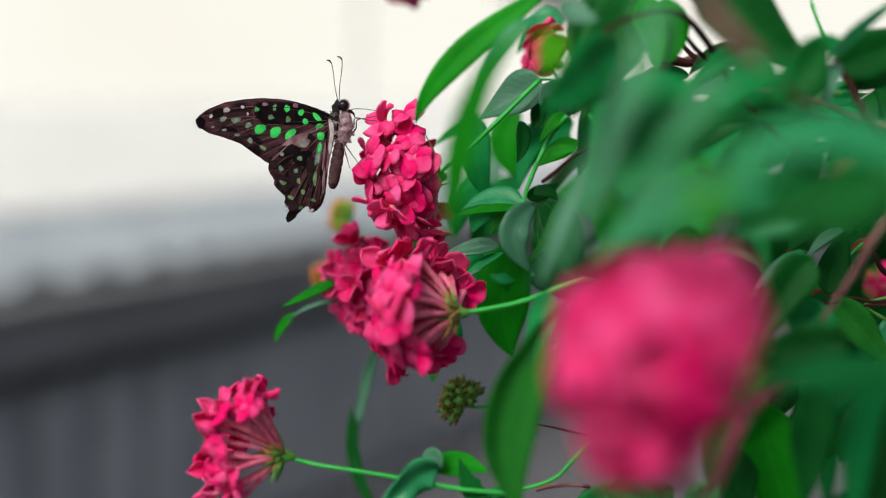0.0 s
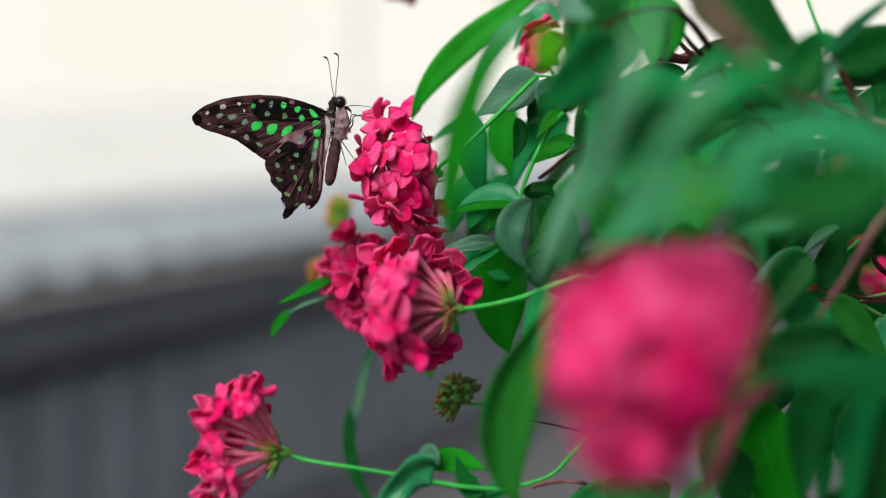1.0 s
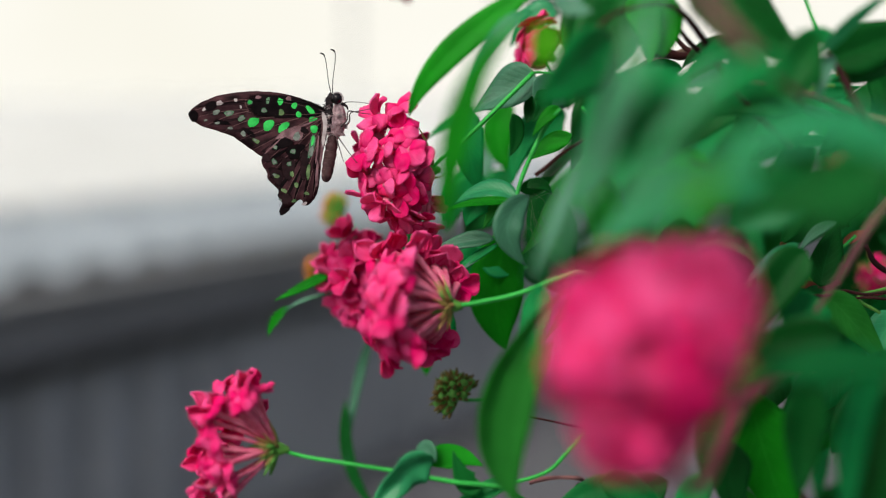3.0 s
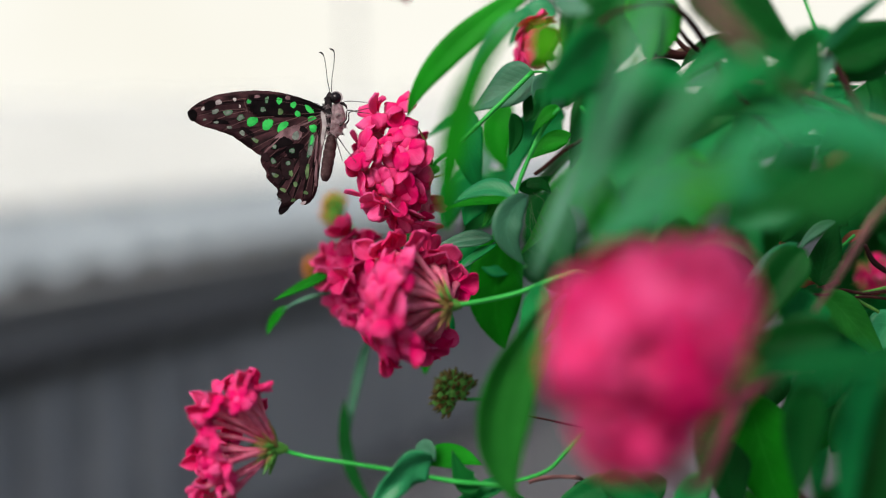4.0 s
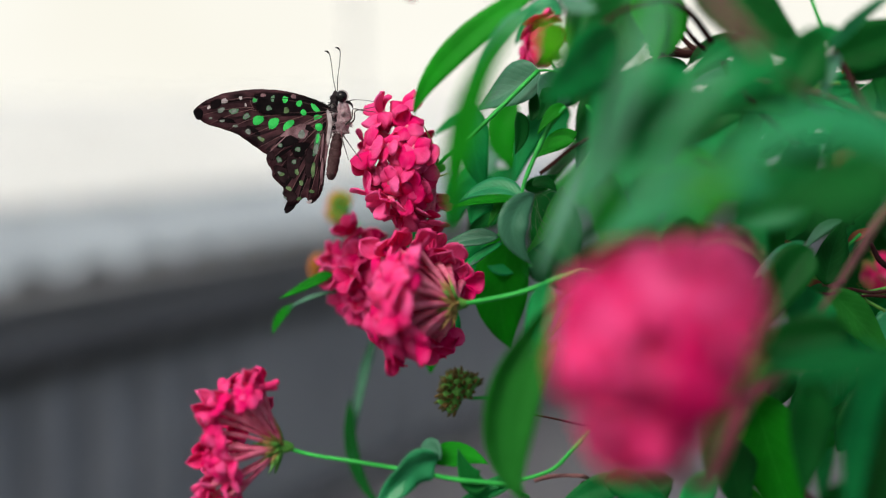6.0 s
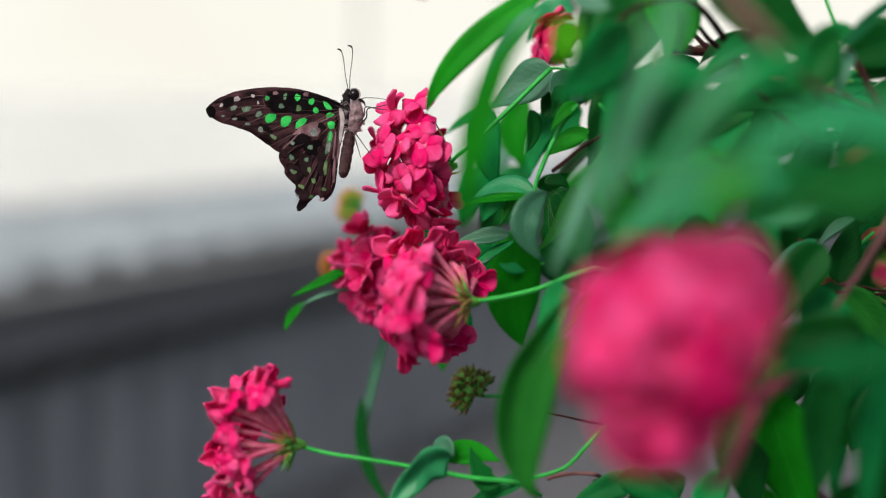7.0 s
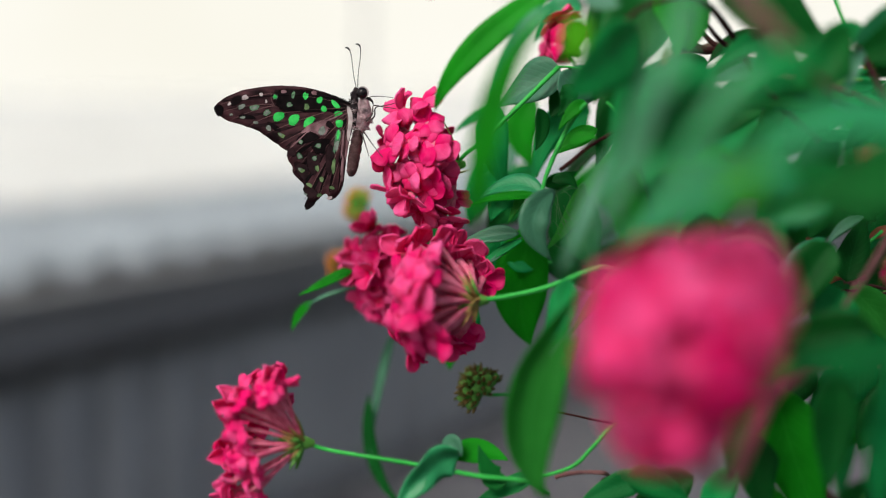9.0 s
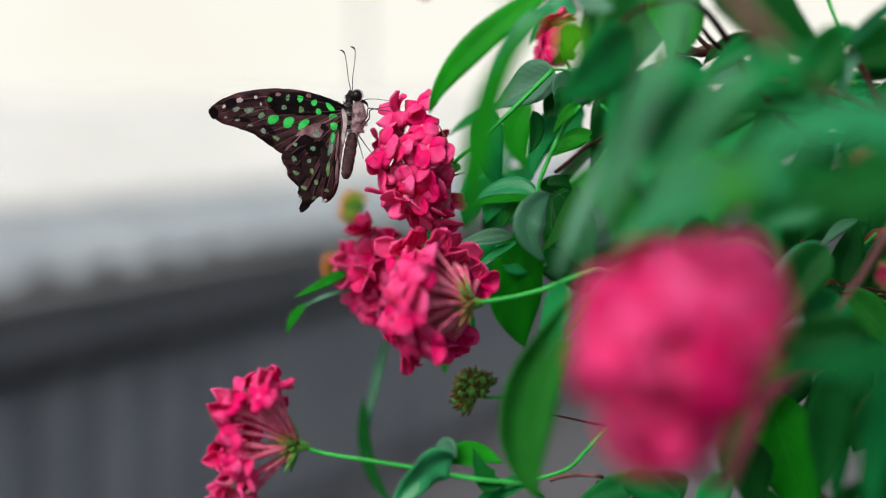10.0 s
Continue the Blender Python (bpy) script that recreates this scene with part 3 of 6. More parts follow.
LL_FACES = [
    (-56.4, 322.0, 1320.6), (-52.3, 317.0, 1319.6), (-51.0, 324.0, 1319.0), (-52.6, 329.0, 1319.4), (-60.4, 321.0, 1317.4), (-64.2, 326.0, 1314.7), (-66.6, 328.0, 1311.4), (-62.6, 319.0, 1315.0),
    (-54.0, 314.0, 1317.2), (-65.6, 318.0, 1307.5), (-61.4, 315.0, 1306.2), (-61.7, 317.0, 1311.5), (-65.6, 320.0, 1300.3), (-67.0, 324.0, 1295.5), (-63.5, 317.0, 1298.7),
    (-57.3, 313.0, 1299.7), (-66.2, 322.0, 1293.0), (-61.3, 319.0, 1292.4), (-57.2, 315.0, 1295.3), (-66.2, 326.0, 1286.8), (-59.7, 320.0, 1288.5), (-61.0, 334.0, 1315.6),
    (-66.6, 334.0, 1299.9), (-66.4, 336.0, 1290.7),
    (-58.3, 336.0, 1307.6), (-62.0, 338.0, 1302.0), (-57.3, 322.0, 1317.7), (-62.1, 338.0, 1297.0), (-54.7, 334.0, 1311.4),
]
full_head((-4.0, 362.0, 1376.4), (-0.96, -0.25, -0.09), TOP_FACES, 11, 0.97, label="domed cluster of bright pink flowers under the butterfly")
full_head((2.2, 328.9, 1341.4), (-0.98, -0.18, 0.05), MID_FACES, 12, 1.12)
full_head((-20.5, 391.0, 1339.2), (-0.97, -0.2, 0.01), BACK_FACES, 13, 0.9, 0.35, label="half-open cluster of pink flowers with folded lobes")
full_head((-45.7, 325.2, 1302.1), (-1.00, -0.06, 0.08), LL_FACES, 14, 0.76, 0.0, 0.6)
flower_head((33.8, 202.8, 1357.8), (-0.26, -0.92, 0.28), 13.6, 120, 70, 15, short=0.0, extra=[(0.78, 0.04, 0.60, 16), (0.88, -0.15, 0.42, 16.5), (0.62, -0.09, 0.76, 13.5), (0.78, -0.31, 0.52, 16), (0.70, -0.40, 0.56, 14.5), (0.90, -0.30, 0.28, 15), (0.81, -0.19, -0.55, 14.4), (0.71, -0.67, -0.24, 13.2), (0.57, -0.34, -0.74, 14.1), (0.38, -0.18, -0.91, 15.4), (0.71, 0.21, -0.68, 15.4), (-0.80, -0.33, -0.50, 14.7), (-0.62, -0.18, -0.77, 15.2), (0.33, -0.75, -0.57, 14.4)], hollows=[(-0.55, -0.60, -0.58, 13), (0.62, -0.44, -0.65, 15), (0.10, -0.99, -0.08, 22), (-0.05, -0.72, -0.69, 24), (-0.40, -0.86, 0.30, 13), (0.05, -0.80, 0.60, 12)], label='bright pink flowers of the large round cluster')
# Small extra head, turned to the camera to brighten the cluster's upper right.
flower_head((44.3, 208.0, 1364.5), (0.25, -0.76, 0.60), 7.8, 78, 13, 23, short=0.1, label='bright pink flowers of the large round cluster')
flower_head((32.4, 205.0, 1344.0), (0.02, -0.70, -0.72), 8.6, 92, 23, 16, short=0.1, hollows=[(-0.55, -0.75, 0.10, 32), (0.10, -0.61, 0.79, 34)])
flower_head((32.6, 386.9, 1411.0), (-0.77, 0.22, 0.60), 8.0, 60, 6, 17, short=0.2, extra=[(-0.94, -0.14, -0.30, 8), (-0.96, -0.25, -0.09, 8), (-0.05, 0.03, 1.00, 11), (-0.36, 0.12, 0.92, 11)])
flower_head((147.3, 408.7, 1338.3), (-0.44, -0.90, 0.01), 5.0, 70, 4, 18, short=0.2, size=0.85)
flower_head((-15.7, 454.2, 1446.5), (-0.36, -0.36, -0.86), 12.0, 50, 8, 19, short=0.2)
flower_head((51.8, 296.9, 1283.3), (-0.32, -0.20, 0.93), 6.0, 35, 2, 20, short=0.2, size=0.5)

# A last unopened flower on the lowest head.
stem("flower_bud", [(-51.5, 323.0, 1318.0), (-49.0, 322.5, 1319.6), (-46.9, 322.0, 1321.0), (-46.0, 322.0, 1321.5)], [0.55, 0.85, 1.0, 0.35], PETAL)

# Unopened and spent heads.
bud_head((3.9, 369.0, 1306.0), (-0.62, -0.38, 0.68), 7.8, 19, 31, BUD_TIP, BUD, "tight green head of unopened buds with rusty tips", spread=80)
bud_head((-38.9, 453.7, 1355.0), (-0.93, -0.28, 0.24), 6.5, 20, 32, SPENT, STALK, "small fading bud head in amber and green")
bud_head((-46.1, 450.8, 1333.2), (-0.72, -0.28, 0.64), 5.5, 20, 33, SPENT, BUD_TIP, "small fading bud head in amber and olive")
bud_head((117.8, 369.5, 1340.7), (-0.30, -0.40, 0.87), 3.2, 9, 34, BUD_TIP, TWIG_PALE, "dried seed head with rusty buds")
bud_head((71.4, 278.2, 1334.9), (-0.22, -0.81, 0.55), 4.5, 14, 35, BUD_TIP, BUD, "small green bud head")

# Calyx lobes left bare on the upper head.
stem("sepal", [(-3.3, 361.0, 1378.1), (-5.3, 358.0, 1384.9), (-7.6, 357.0, 1389.6)], [0.5, 0.4, 0.08], CALYX)
stem("sepal", [(-3.6, 359.0, 1378.6), (-6.4, 354.0, 1384.3), (-10.3, 350.0, 1388.2)], [0.5, 0.4, 0.08], CALYX)
stem("sepal", [(-3.3, 358.0, 1379.1), (-4.4, 354.0, 1383.1), (-6.5, 352.0, 1387.4)], [0.5, 0.4, 0.08], CALYX)
stem("sepal", [(-3.7, 366.0, 1376.1), (-2.7, 362.0, 1374.3), (0.4, 360.0, 1375.2)], [0.5, 0.4, 0.08], CALYX)

# Green flower stalks.
stem("stalk", [(-4.0, 362.0, 1376.4), (-1.2, 360.0, 1379.6), (3.4, 358.3, 1383.3), (14.3, 361.2, 1393.5), (26.3, 362.8, 1405.2)], [0.46, 0.60, 0.60, 0.66, 0.73], STALK)
stem("stalk", [(20.5, 344.0, 1369.1), (21.5, 344.6, 1373.9), (24.7, 345.6, 1381.8), (28.5, 346.6, 1389.3), (32.7, 344.0, 1394.9)], [0.58, 0.64, 0.70, 0.64, 0.58], STALK)
stem("stalk", [(2.2, 328.9, 1341.4), (10.3, 329.1, 1342.5), (21.1, 329.4, 1345.0), (33.4, 330.0, 1349.8), (40.6, 351.5, 1347.2), (54.3, 390.1, 1337.7), (76.3, 388.7, 1326.8)], [0.65, 0.65, 0.71, 0.71, 0.65, 0.58], STALK)
stem("stalk", [(-45.7, 325.2, 1302.1), (-38.0, 325.0, 1299.9), (-25.3, 321.7, 1298.9), (-13.0, 321.5, 1296.9), (2.5, 321.1, 1294.1), (11.8, 324.0, 1292.2), (16.7, 327.0, 1290.2), (22.6, 332.9, 1285.2)], [0.62, 0.56, 0.56, 0.62, 0.69, 0.69, 0.56, 0.50], STALK)
stem("stalk", [(3.9, 369.0, 1305.9), (6.4, 369.0, 1304.6), (11.6, 368.8, 1304.7), (15.1, 368.7, 1304.2), (19.7, 372.6, 1302.4), (25.3, 376.4, 1299.6)], [0.49, 0.56, 0.49, 0.42, 0.42, 0.42], STALK)
stem("stalk", [(-38.9, 453.7, 1355.0), (-30.1, 446.6, 1345.6), (-13.2, 439.7, 1336.1), (22.5, 413.1, 1334.1)], [0.49, 0.49, 0.57, 0.66], STALK)
stem("stalk", [(-46.8, 450.8, 1333.4), (-38.9, 450.1, 1328.2), (-17.3, 438.3, 1325.9), (22.5, 412.0, 1326.4)], [0.49, 0.49, 0.58, 0.66], STALK)
stem("stalk", [(-20.5, 391.0, 1339.2), (-8.1, 389.9, 1335.9), (8.3, 381.6, 1339.1), (25.4, 370.3, 1346.2)], [0.58, 0.58, 0.58, 0.65], STALK)
stem("stalk", [(13.5, 327.0, 1290.5), (27.7, 327.5, 1294.4), (33.9, 328.2, 1299.9), (38.7, 328.9, 1305.3), (43.4, 329.4, 1308.5)], [0.50, 0.57, 0.57, 0.57, 0.50], STALK)
stem("stalk", [(26.3, 362.8, 1405.2), (29.3, 362.8, 1405.2), (33.2, 359.1, 1404.5)], [0.40, 0.33, 0.20], STALK)
stem("stalk", [(95.4, 329.4, 1426.4), (97.2, 328.6, 1420.4), (99.9, 327.5, 1412.3)], [0.30, 0.36, 0.48], STALK)
stem("stalk", [(-15.7, 454.2, 1446.5), (3.3, 454.0, 1444.5), (22.5, 426.7, 1438.0), (39.6, 402.6, 1432.2)], [0.47, 0.47, 0.55, 0.63], STALK)
stem("stalk", [(31.6, 386.7, 1409.2), (36.5, 385.6, 1401.3), (42.7, 376.6, 1394.4), (50.5, 356.7, 1386.5)], [0.55, 0.55, 0.55, 0.62], STALK)

# Woody twigs.
stem("twig", [(34.5, 300.3, 1411.9), (38.0, 300.8, 1416.0), (42.4, 303.7, 1418.9), (50.2, 309.2, 1421.3), (56.8, 314.6, 1421.5), (62.2, 319.8, 1419.2), (69.9, 327.4, 1411.8), (77.4, 325.8, 1399.6), (92.4, 323.9, 1384.7)], [0.33, 0.53, 0.59, 0.66, 0.73, 0.86, 0.92, 0.99, 1.06], TWIG)
stem("twig", [(60.6, 328.4, 1419.2), (64.3, 334.0, 1415.5), (70.4, 342.9, 1411.3), (81.1, 342.0, 1404.3)], [0.50, 0.57, 0.71, 0.85], TWIG)
stem("twig", [(53.8, 370.0, 1402.9), (60.6, 370.7, 1408.3), (69.1, 371.0, 1410.5), (76.7, 371.1, 1411.4), (90.1, 358.6, 1401.2)], [0.54, 0.78, 1.01, 1.09, 1.09], BARK)
stem("twig", [(74.5, 320.4, 1402.5), (83.4, 320.3, 1401.5), (95.8, 317.1, 1398.8), (103.6, 313.8, 1395.3), (114.2, 310.6, 1391.8), (126.0, 296.9, 1386.0)], [0.60, 0.66, 0.80, 0.93, 1.06, 1.19], BARK)
stem("twig", [(99.4, 318.5, 1409.8), (102.4, 317.9, 1404.7), (104.4, 314.3, 1398.9), (107.3, 310.8, 1392.8), (117.1, 308.5, 1375.5)], [0.53, 0.87, 1.00, 1.13, 1.20], TWIG)
stem("twig", [(97.9, 340.6, 1343.7), (103.5, 340.5, 1342.6), (108.6, 340.5, 1342.4), (113.1, 340.6, 1343.7), (119.5, 340.5, 1342.7), (128.2, 334.1, 1344.8), (140.4, 318.8, 1346.1)], [0.29, 0.36, 0.44, 0.44, 0.51, 0.58, 0.73], TWIG)
stem("twig", [(108.6, 340.5, 1342.4), (115.8, 343.7, 1340.9), (122.3, 343.7, 1341.2), (131.4, 333.7, 1341.2)], [0.29, 0.37, 0.44, 0.52], TWIG)
stem("twig", [(90.2, 291.7, 1346.5), (95.0, 292.6, 1353.3), (99.8, 293.6, 1360.8), (104.0, 294.5, 1367.6), (112.2, 295.6, 1376.5)], [0.51, 0.76, 0.95, 1.08, 1.20], TWIG_PALE)
stem("twig", [(24.9, 346.0, 1305.5), (30.7, 345.9, 1304.4), (38.9, 345.7, 1302.7), (48.1, 329.1, 1306.1)], [0.30, 0.30, 0.37, 0.45], TWIG)
stem("twig", [(24.0, 330.3, 1290.7), (27.1, 330.4, 1291.7), (32.7, 330.5, 1292.3), (37.8, 330.5, 1292.0), (41.3, 343.6, 1286.7), (51.4, 361.2, 1277.3), (63.6, 359.8, 1267.0)], [0.53, 0.68, 0.53, 0.68, 0.53, 0.53, 0.60], TWIG_PALE)
stem("twig", [(36.8, 333.2, 1287.1), (38.4, 333.4, 1289.0), (40.0, 333.3, 1288.1), (39.4, 332.9, 1285.2), (37.5, 332.6, 1282.9)], [0.59, 0.88, 0.88, 0.81, 0.66], TWIG)
stem("twig", [(28.0, 373.9, 1374.1), (32.0, 374.3, 1377.2), (37.5, 374.9, 1381.6), (46.9, 368.0, 1387.8)], [0.64, 0.64, 0.56, 0.56], TWIG)
stem("stalk", [(33.6, 203.5, 1343.7), (40.8, 215.2, 1332.8), (49.9, 232.0, 1322.1), (55.8, 242.6, 1324.8), (61.2, 250.7, 1331.2), (65.5, 255.0, 1335.1), (78.0, 278.0, 1333.2), (108.2, 347.8, 1318.6), (142.3, 386.5, 1310.5)], [0.57, 0.90, 1.24, 1.36, 1.36, 1.24, 0.90, 0.68, 0.68], RED_STALK)
stem("twig", [(36.1, 207.6, 1356.3), (41.9, 216.0, 1339.2), (50.8, 233.9, 1336.5), (60.8, 247.6, 1335.7), (77.4, 278.0, 1333.2)], [0.51, 0.82, 0.97, 0.97, 0.72], RED_STALK)
stem("twig", [(56.0, 273.8, 1385.2), (58.5, 273.6, 1383.9), (63.0, 273.5, 1383.1)], [0.47, 0.47, 0.41], TWIG)
stem("twig", [(81.1, 326.8, 1288.7), (83.4, 327.0, 1290.2), (85.0, 327.3, 1292.9)], [0.51, 0.65, 0.14], TWIG)
stem("twig", [(43.2, 215.0, 1418.3), (47.1, 213.0, 1412.9), (51.3, 212.0, 1408.3), (56.9, 212.0, 1402.7)], [1.2, 1.5, 1.3, 0.9], TWIG_PALE)
stem("twig", [(66.7, 256.8, 1405.5), (71.4, 256.2, 1401.1), (77.3, 255.6, 1396.8)], [0.54, 0.70, 0.65], TWIG)
stem("twig", [(73.3, 237.2, 1386.1), (78.8, 237.1, 1385.3), (86.5, 237.2, 1386.4)], [0.91, 1.11, 1.11], TWIG)

# Leaves round the butterfly's flower heads.
leaf((28.7, 329.9, 1430.1), (1.8, 330.2, 1410.1), (-9.6, 334.1, 1393.0), 8.3, (-0.24, -0.96, 0.14), BRIGHT, wave=0.02, fold=0.1, full=0.08)
leaf((17.1, 256.0, 1416.0), (4.2, 250.0, 1397.5), (0.7, 254.0, 1368.6), 6.6, (0.06, -0.99, -0.10), BRIGHT, wave=0.02, full=0.6)
leaf((21.7, 314.4, 1420.3), (10.9, 313.0, 1409.6), (2.4, 318.7, 1389.4), 5.7, (-0.53, -0.82, 0.22), PALE, wave=0.02)
leaf((27.1, 366.4, 1404.9), (18.9, 369.6, 1399.9), (8.4, 372.6, 1393.4), 15.0, (-0.49, -0.79, 0.37), GREYISH, full=-0.12)
leaf((26.8, 362.6, 1403.7), (33.8, 365.7, 1399.6), (42.7, 369.7, 1401.3), 13.4, (0.36, -0.89, -0.26), GREYISH)
leaf((8.3, 376.6, 1394.0), (7.6, 374.9, 1381.5), (11.9, 377.2, 1368.2), 11.0, (-0.15, -0.99, -0.04))
leaf((8.4, 325.3, 1395.5), (1.6, 324.8, 1391.9), (-4.4, 324.2, 1387.3), 3.2, (-0.19, -0.89, 0.41))
leaf((23.6, 338.0, 1370.9), (17.5, 333.0, 1362.4), (22.7, 336.0, 1351.6), 9.6, (0.17, -0.98, 0.14), GREYISH, full=0.0, fold=0.1)
leaf((19.9, 343.9, 1368.8), (9.8, 343.9, 1368.5), (0.2, 343.6, 1366.2), 4.0, (-0.10, -0.54, 0.84), BRIGHT)
leaf((20.7, 347.4, 1369.1), (12.7, 351.2, 1371.6), (3.1, 354.2, 1367.2), 7.7, (-0.32, -0.62, 0.71), PALE)
leaf((14.5, 352.8, 1357.0), (5.9, 352.7, 1356.2), (-4.0, 352.3, 1353.1), 5.7, (-0.10, -0.79, 0.60), GREYISH, fold=0.3)
leaf((15.5, 352.6, 1355.1), (9.2, 352.1, 1351.8), (2.6, 351.5, 1346.9), 3.0, (-0.27, -0.80, 0.53))
leaf((20.1, 371.7, 1357.4), (16.1, 373.1, 1336.9), (19.7, 374.8, 1319.0), 19.0, (-0.09, -0.99, -0.08), BRIGHT)
leaf((1.0, 368.6, 1333.3), (-1.1, 371.3, 1323.3), (-9.0, 374.1, 1313.7), 8.2, (-0.46, -0.89, -0.01))
leaf((-8.1, 388.7, 1326.8), (-6.2, 387.2, 1315.9), (-5.9, 386.2, 1308.3), 6.7, (0.17, -0.97, 0.15), BRIGHT)
leaf((-36.7, 380.0, 1342.4), (-44.6, 377.0, 1338.7), (-53.0, 374.0, 1334.9), 4.6, (-0.17, -0.74, 0.65), BRIGHT, full=-0.3)
leaf((-33.9, 384.0, 1335.9), (-44.6, 384.0, 1333.5), (-51.9, 384.0, 1329.3), 1.6, (-0.27, -0.75, 0.61), GREYISH, wave=0.02)
leaf((-48.9, 384.5, 1331.4), (-53.7, 385.0, 1327.6), (-56.7, 385.0, 1321.4), 3.6, (-0.2, -0.9, 0.3), BRIGHT, full=0.3)
leaf((-25.0, 410.8, 1316.7), (-30.3, 408.1, 1296.5), (-33.0, 400.4, 1274.9), 4.0, (-0.40, -0.87, 0.29), GREYISH, twist=60)
leaf((-33.4, 403.1, 1295.8), (-31.1, 400.0, 1272.1), (-19.7, 393.4, 1258.1), 5.4, (-0.43, -0.90, 0.08), DEEP)
leaf((-2.9, 321.9, 1299.9), (-11.0, 318.4, 1297.2), (-20.3, 313.9, 1286.3), 10.7, (0.41, -0.91, 0.01), PALE, fold=0.4, wave=0.3, twist=50)
leaf((-2.2, 321.8, 1299.5), (-5.3, 325.2, 1301.6), (-7.6, 324.5, 1296.2), 6.5, (-0.58, -0.73, 0.36), GREYISH)
leaf((-3.4, 324.7, 1297.4), (2.5, 328.1, 1299.1), (10.7, 327.8, 1296.5), 8.6, (0.19, -0.66, 0.73), BRIGHT)
leaf((10.3, 324.1, 1292.8), (5.9, 324.2, 1293.4), (2.5, 325.2, 1301.6), 7.3, (0.26, -0.90, 0.35), DEEP)
leaf((18.2, 327.2, 1292.1), (10.4, 326.8, 1289.0), (0.9, 326.2, 1284.3), 5.8, (-0.21, -0.80, 0.56))
leaf((29.2, 287.8, 1354.1), (11.8, 288.8, 1324.7), (19.7, 290.3, 1297.7), 9.4, (0.42, -0.84, -0.34), SOFT, twist=35, full=0.45, wave=0.1)
leaf((22.9, 273.0, 1346.6), (16.5, 270.5, 1327.1), (15.5, 272.0, 1304.9), 8.4, (-0.19, -0.98, 0.06), SOFT, wave=0.06, full=0.3)
leaf((26.5, 298.2, 1338.1), (20.5, 298.6, 1320.7), (18.4, 298.6, 1300.1), 4.9, (-0.51, -0.85, 0.10))
leaf((39.2, 205.0, 1400.7), (33.6, 204.2, 1395.1), (27.9, 203.1, 1387.1), 6.5, (0.20, -0.98, -0.04), DEEP)
leaf((24.5, 313.5, 1350.0), (23.7, 312.3, 1341.2), (17.1, 310.6, 1328.1), 8.5, (-0.47, -0.84, 0.27))

# Leaves deeper in, behind the flower heads.
leaf((23.5, 421.2, 1395.7), (18.6, 419.6, 1384.1), (23.5, 418.0, 1371.6), 12.2, (-0.17, -0.98, 0.13), BRIGHT)
leaf((32.5, 388.8, 1393.3), (25.3, 387.4, 1382.6), (19.9, 385.5, 1368.4), 7.5, (-0.38, -0.87, 0.31))
leaf((17.7, 445.6, 1381.1), (11.6, 444.3, 1370.8), (10.5, 442.6, 1358.6), 12.6, (-0.17, -0.97, 0.18), GREYISH)
leaf((23.3, 433.4, 1371.6), (18.3, 432.6, 1365.6), (16.3, 431.6, 1357.6), 10.2, (-0.16, -0.97, 0.21))
leaf((28.2, 369.4, 1398.7), (26.5, 368.8, 1394.5), (24.8, 368.3, 1390.3), 6.5, (-0.32, -0.92, 0.25), DEEP)
leaf((34.9, 376.6, 1394.4), (25.4, 375.6, 1386.6), (21.0, 373.7, 1372.0), 9.6, (-0.43, -0.82, 0.37))
leaf((37.3, 356.8, 1387.3), (30.7, 356.4, 1384.0), (24.9, 355.8, 1379.9), 6.9, (-0.26, -0.80, 0.54), BRIGHT)
leaf((39.6, 397.2, 1391.4), (32.3, 396.7, 1387.7), (21.3, 394.9, 1374.1), 11.2, (0.12, -0.99, 0.00))
leaf((22.8, 373.4, 1370.3), (28.0, 373.5, 1371.1), (33.2, 373.9, 1373.7), 6.4, (0.16, -0.92, -0.36), DEEP)
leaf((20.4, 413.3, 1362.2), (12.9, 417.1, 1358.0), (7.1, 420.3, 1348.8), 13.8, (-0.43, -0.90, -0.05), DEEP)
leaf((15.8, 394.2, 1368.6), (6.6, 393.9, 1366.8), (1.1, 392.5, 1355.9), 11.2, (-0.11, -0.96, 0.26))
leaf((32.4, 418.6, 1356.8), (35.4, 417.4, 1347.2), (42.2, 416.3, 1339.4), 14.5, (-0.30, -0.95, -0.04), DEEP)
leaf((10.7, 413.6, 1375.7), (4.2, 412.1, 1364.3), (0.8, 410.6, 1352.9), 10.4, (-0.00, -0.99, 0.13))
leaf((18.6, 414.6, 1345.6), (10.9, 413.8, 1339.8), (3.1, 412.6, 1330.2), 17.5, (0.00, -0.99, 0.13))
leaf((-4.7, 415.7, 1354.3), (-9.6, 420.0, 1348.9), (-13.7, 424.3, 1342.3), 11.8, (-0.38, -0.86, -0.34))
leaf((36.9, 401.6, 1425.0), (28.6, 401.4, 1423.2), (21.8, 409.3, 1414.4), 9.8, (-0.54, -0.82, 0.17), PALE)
# Two leaves coloured dark to read as a shaded hollow.
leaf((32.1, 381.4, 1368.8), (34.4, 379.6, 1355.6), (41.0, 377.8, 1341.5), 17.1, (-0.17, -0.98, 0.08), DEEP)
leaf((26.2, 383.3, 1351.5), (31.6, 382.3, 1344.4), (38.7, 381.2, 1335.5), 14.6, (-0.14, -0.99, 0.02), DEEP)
stem("tendril", [(24.9, 347.3, 1368.8), (26.2, 346.6, 1363.5), (29.3, 346.0, 1358.7), (34.9, 345.0, 1351.2)], [0.05, 0.06, 0.05, 0.03], TENDRIL)
stem("tendril", [(25.2, 347.2, 1367.5), (24.9, 346.3, 1361.1), (26.5, 345.7, 1356.3), (30.9, 345.4, 1353.9)], [0.05, 0.06, 0.05, 0.03], TENDRIL)
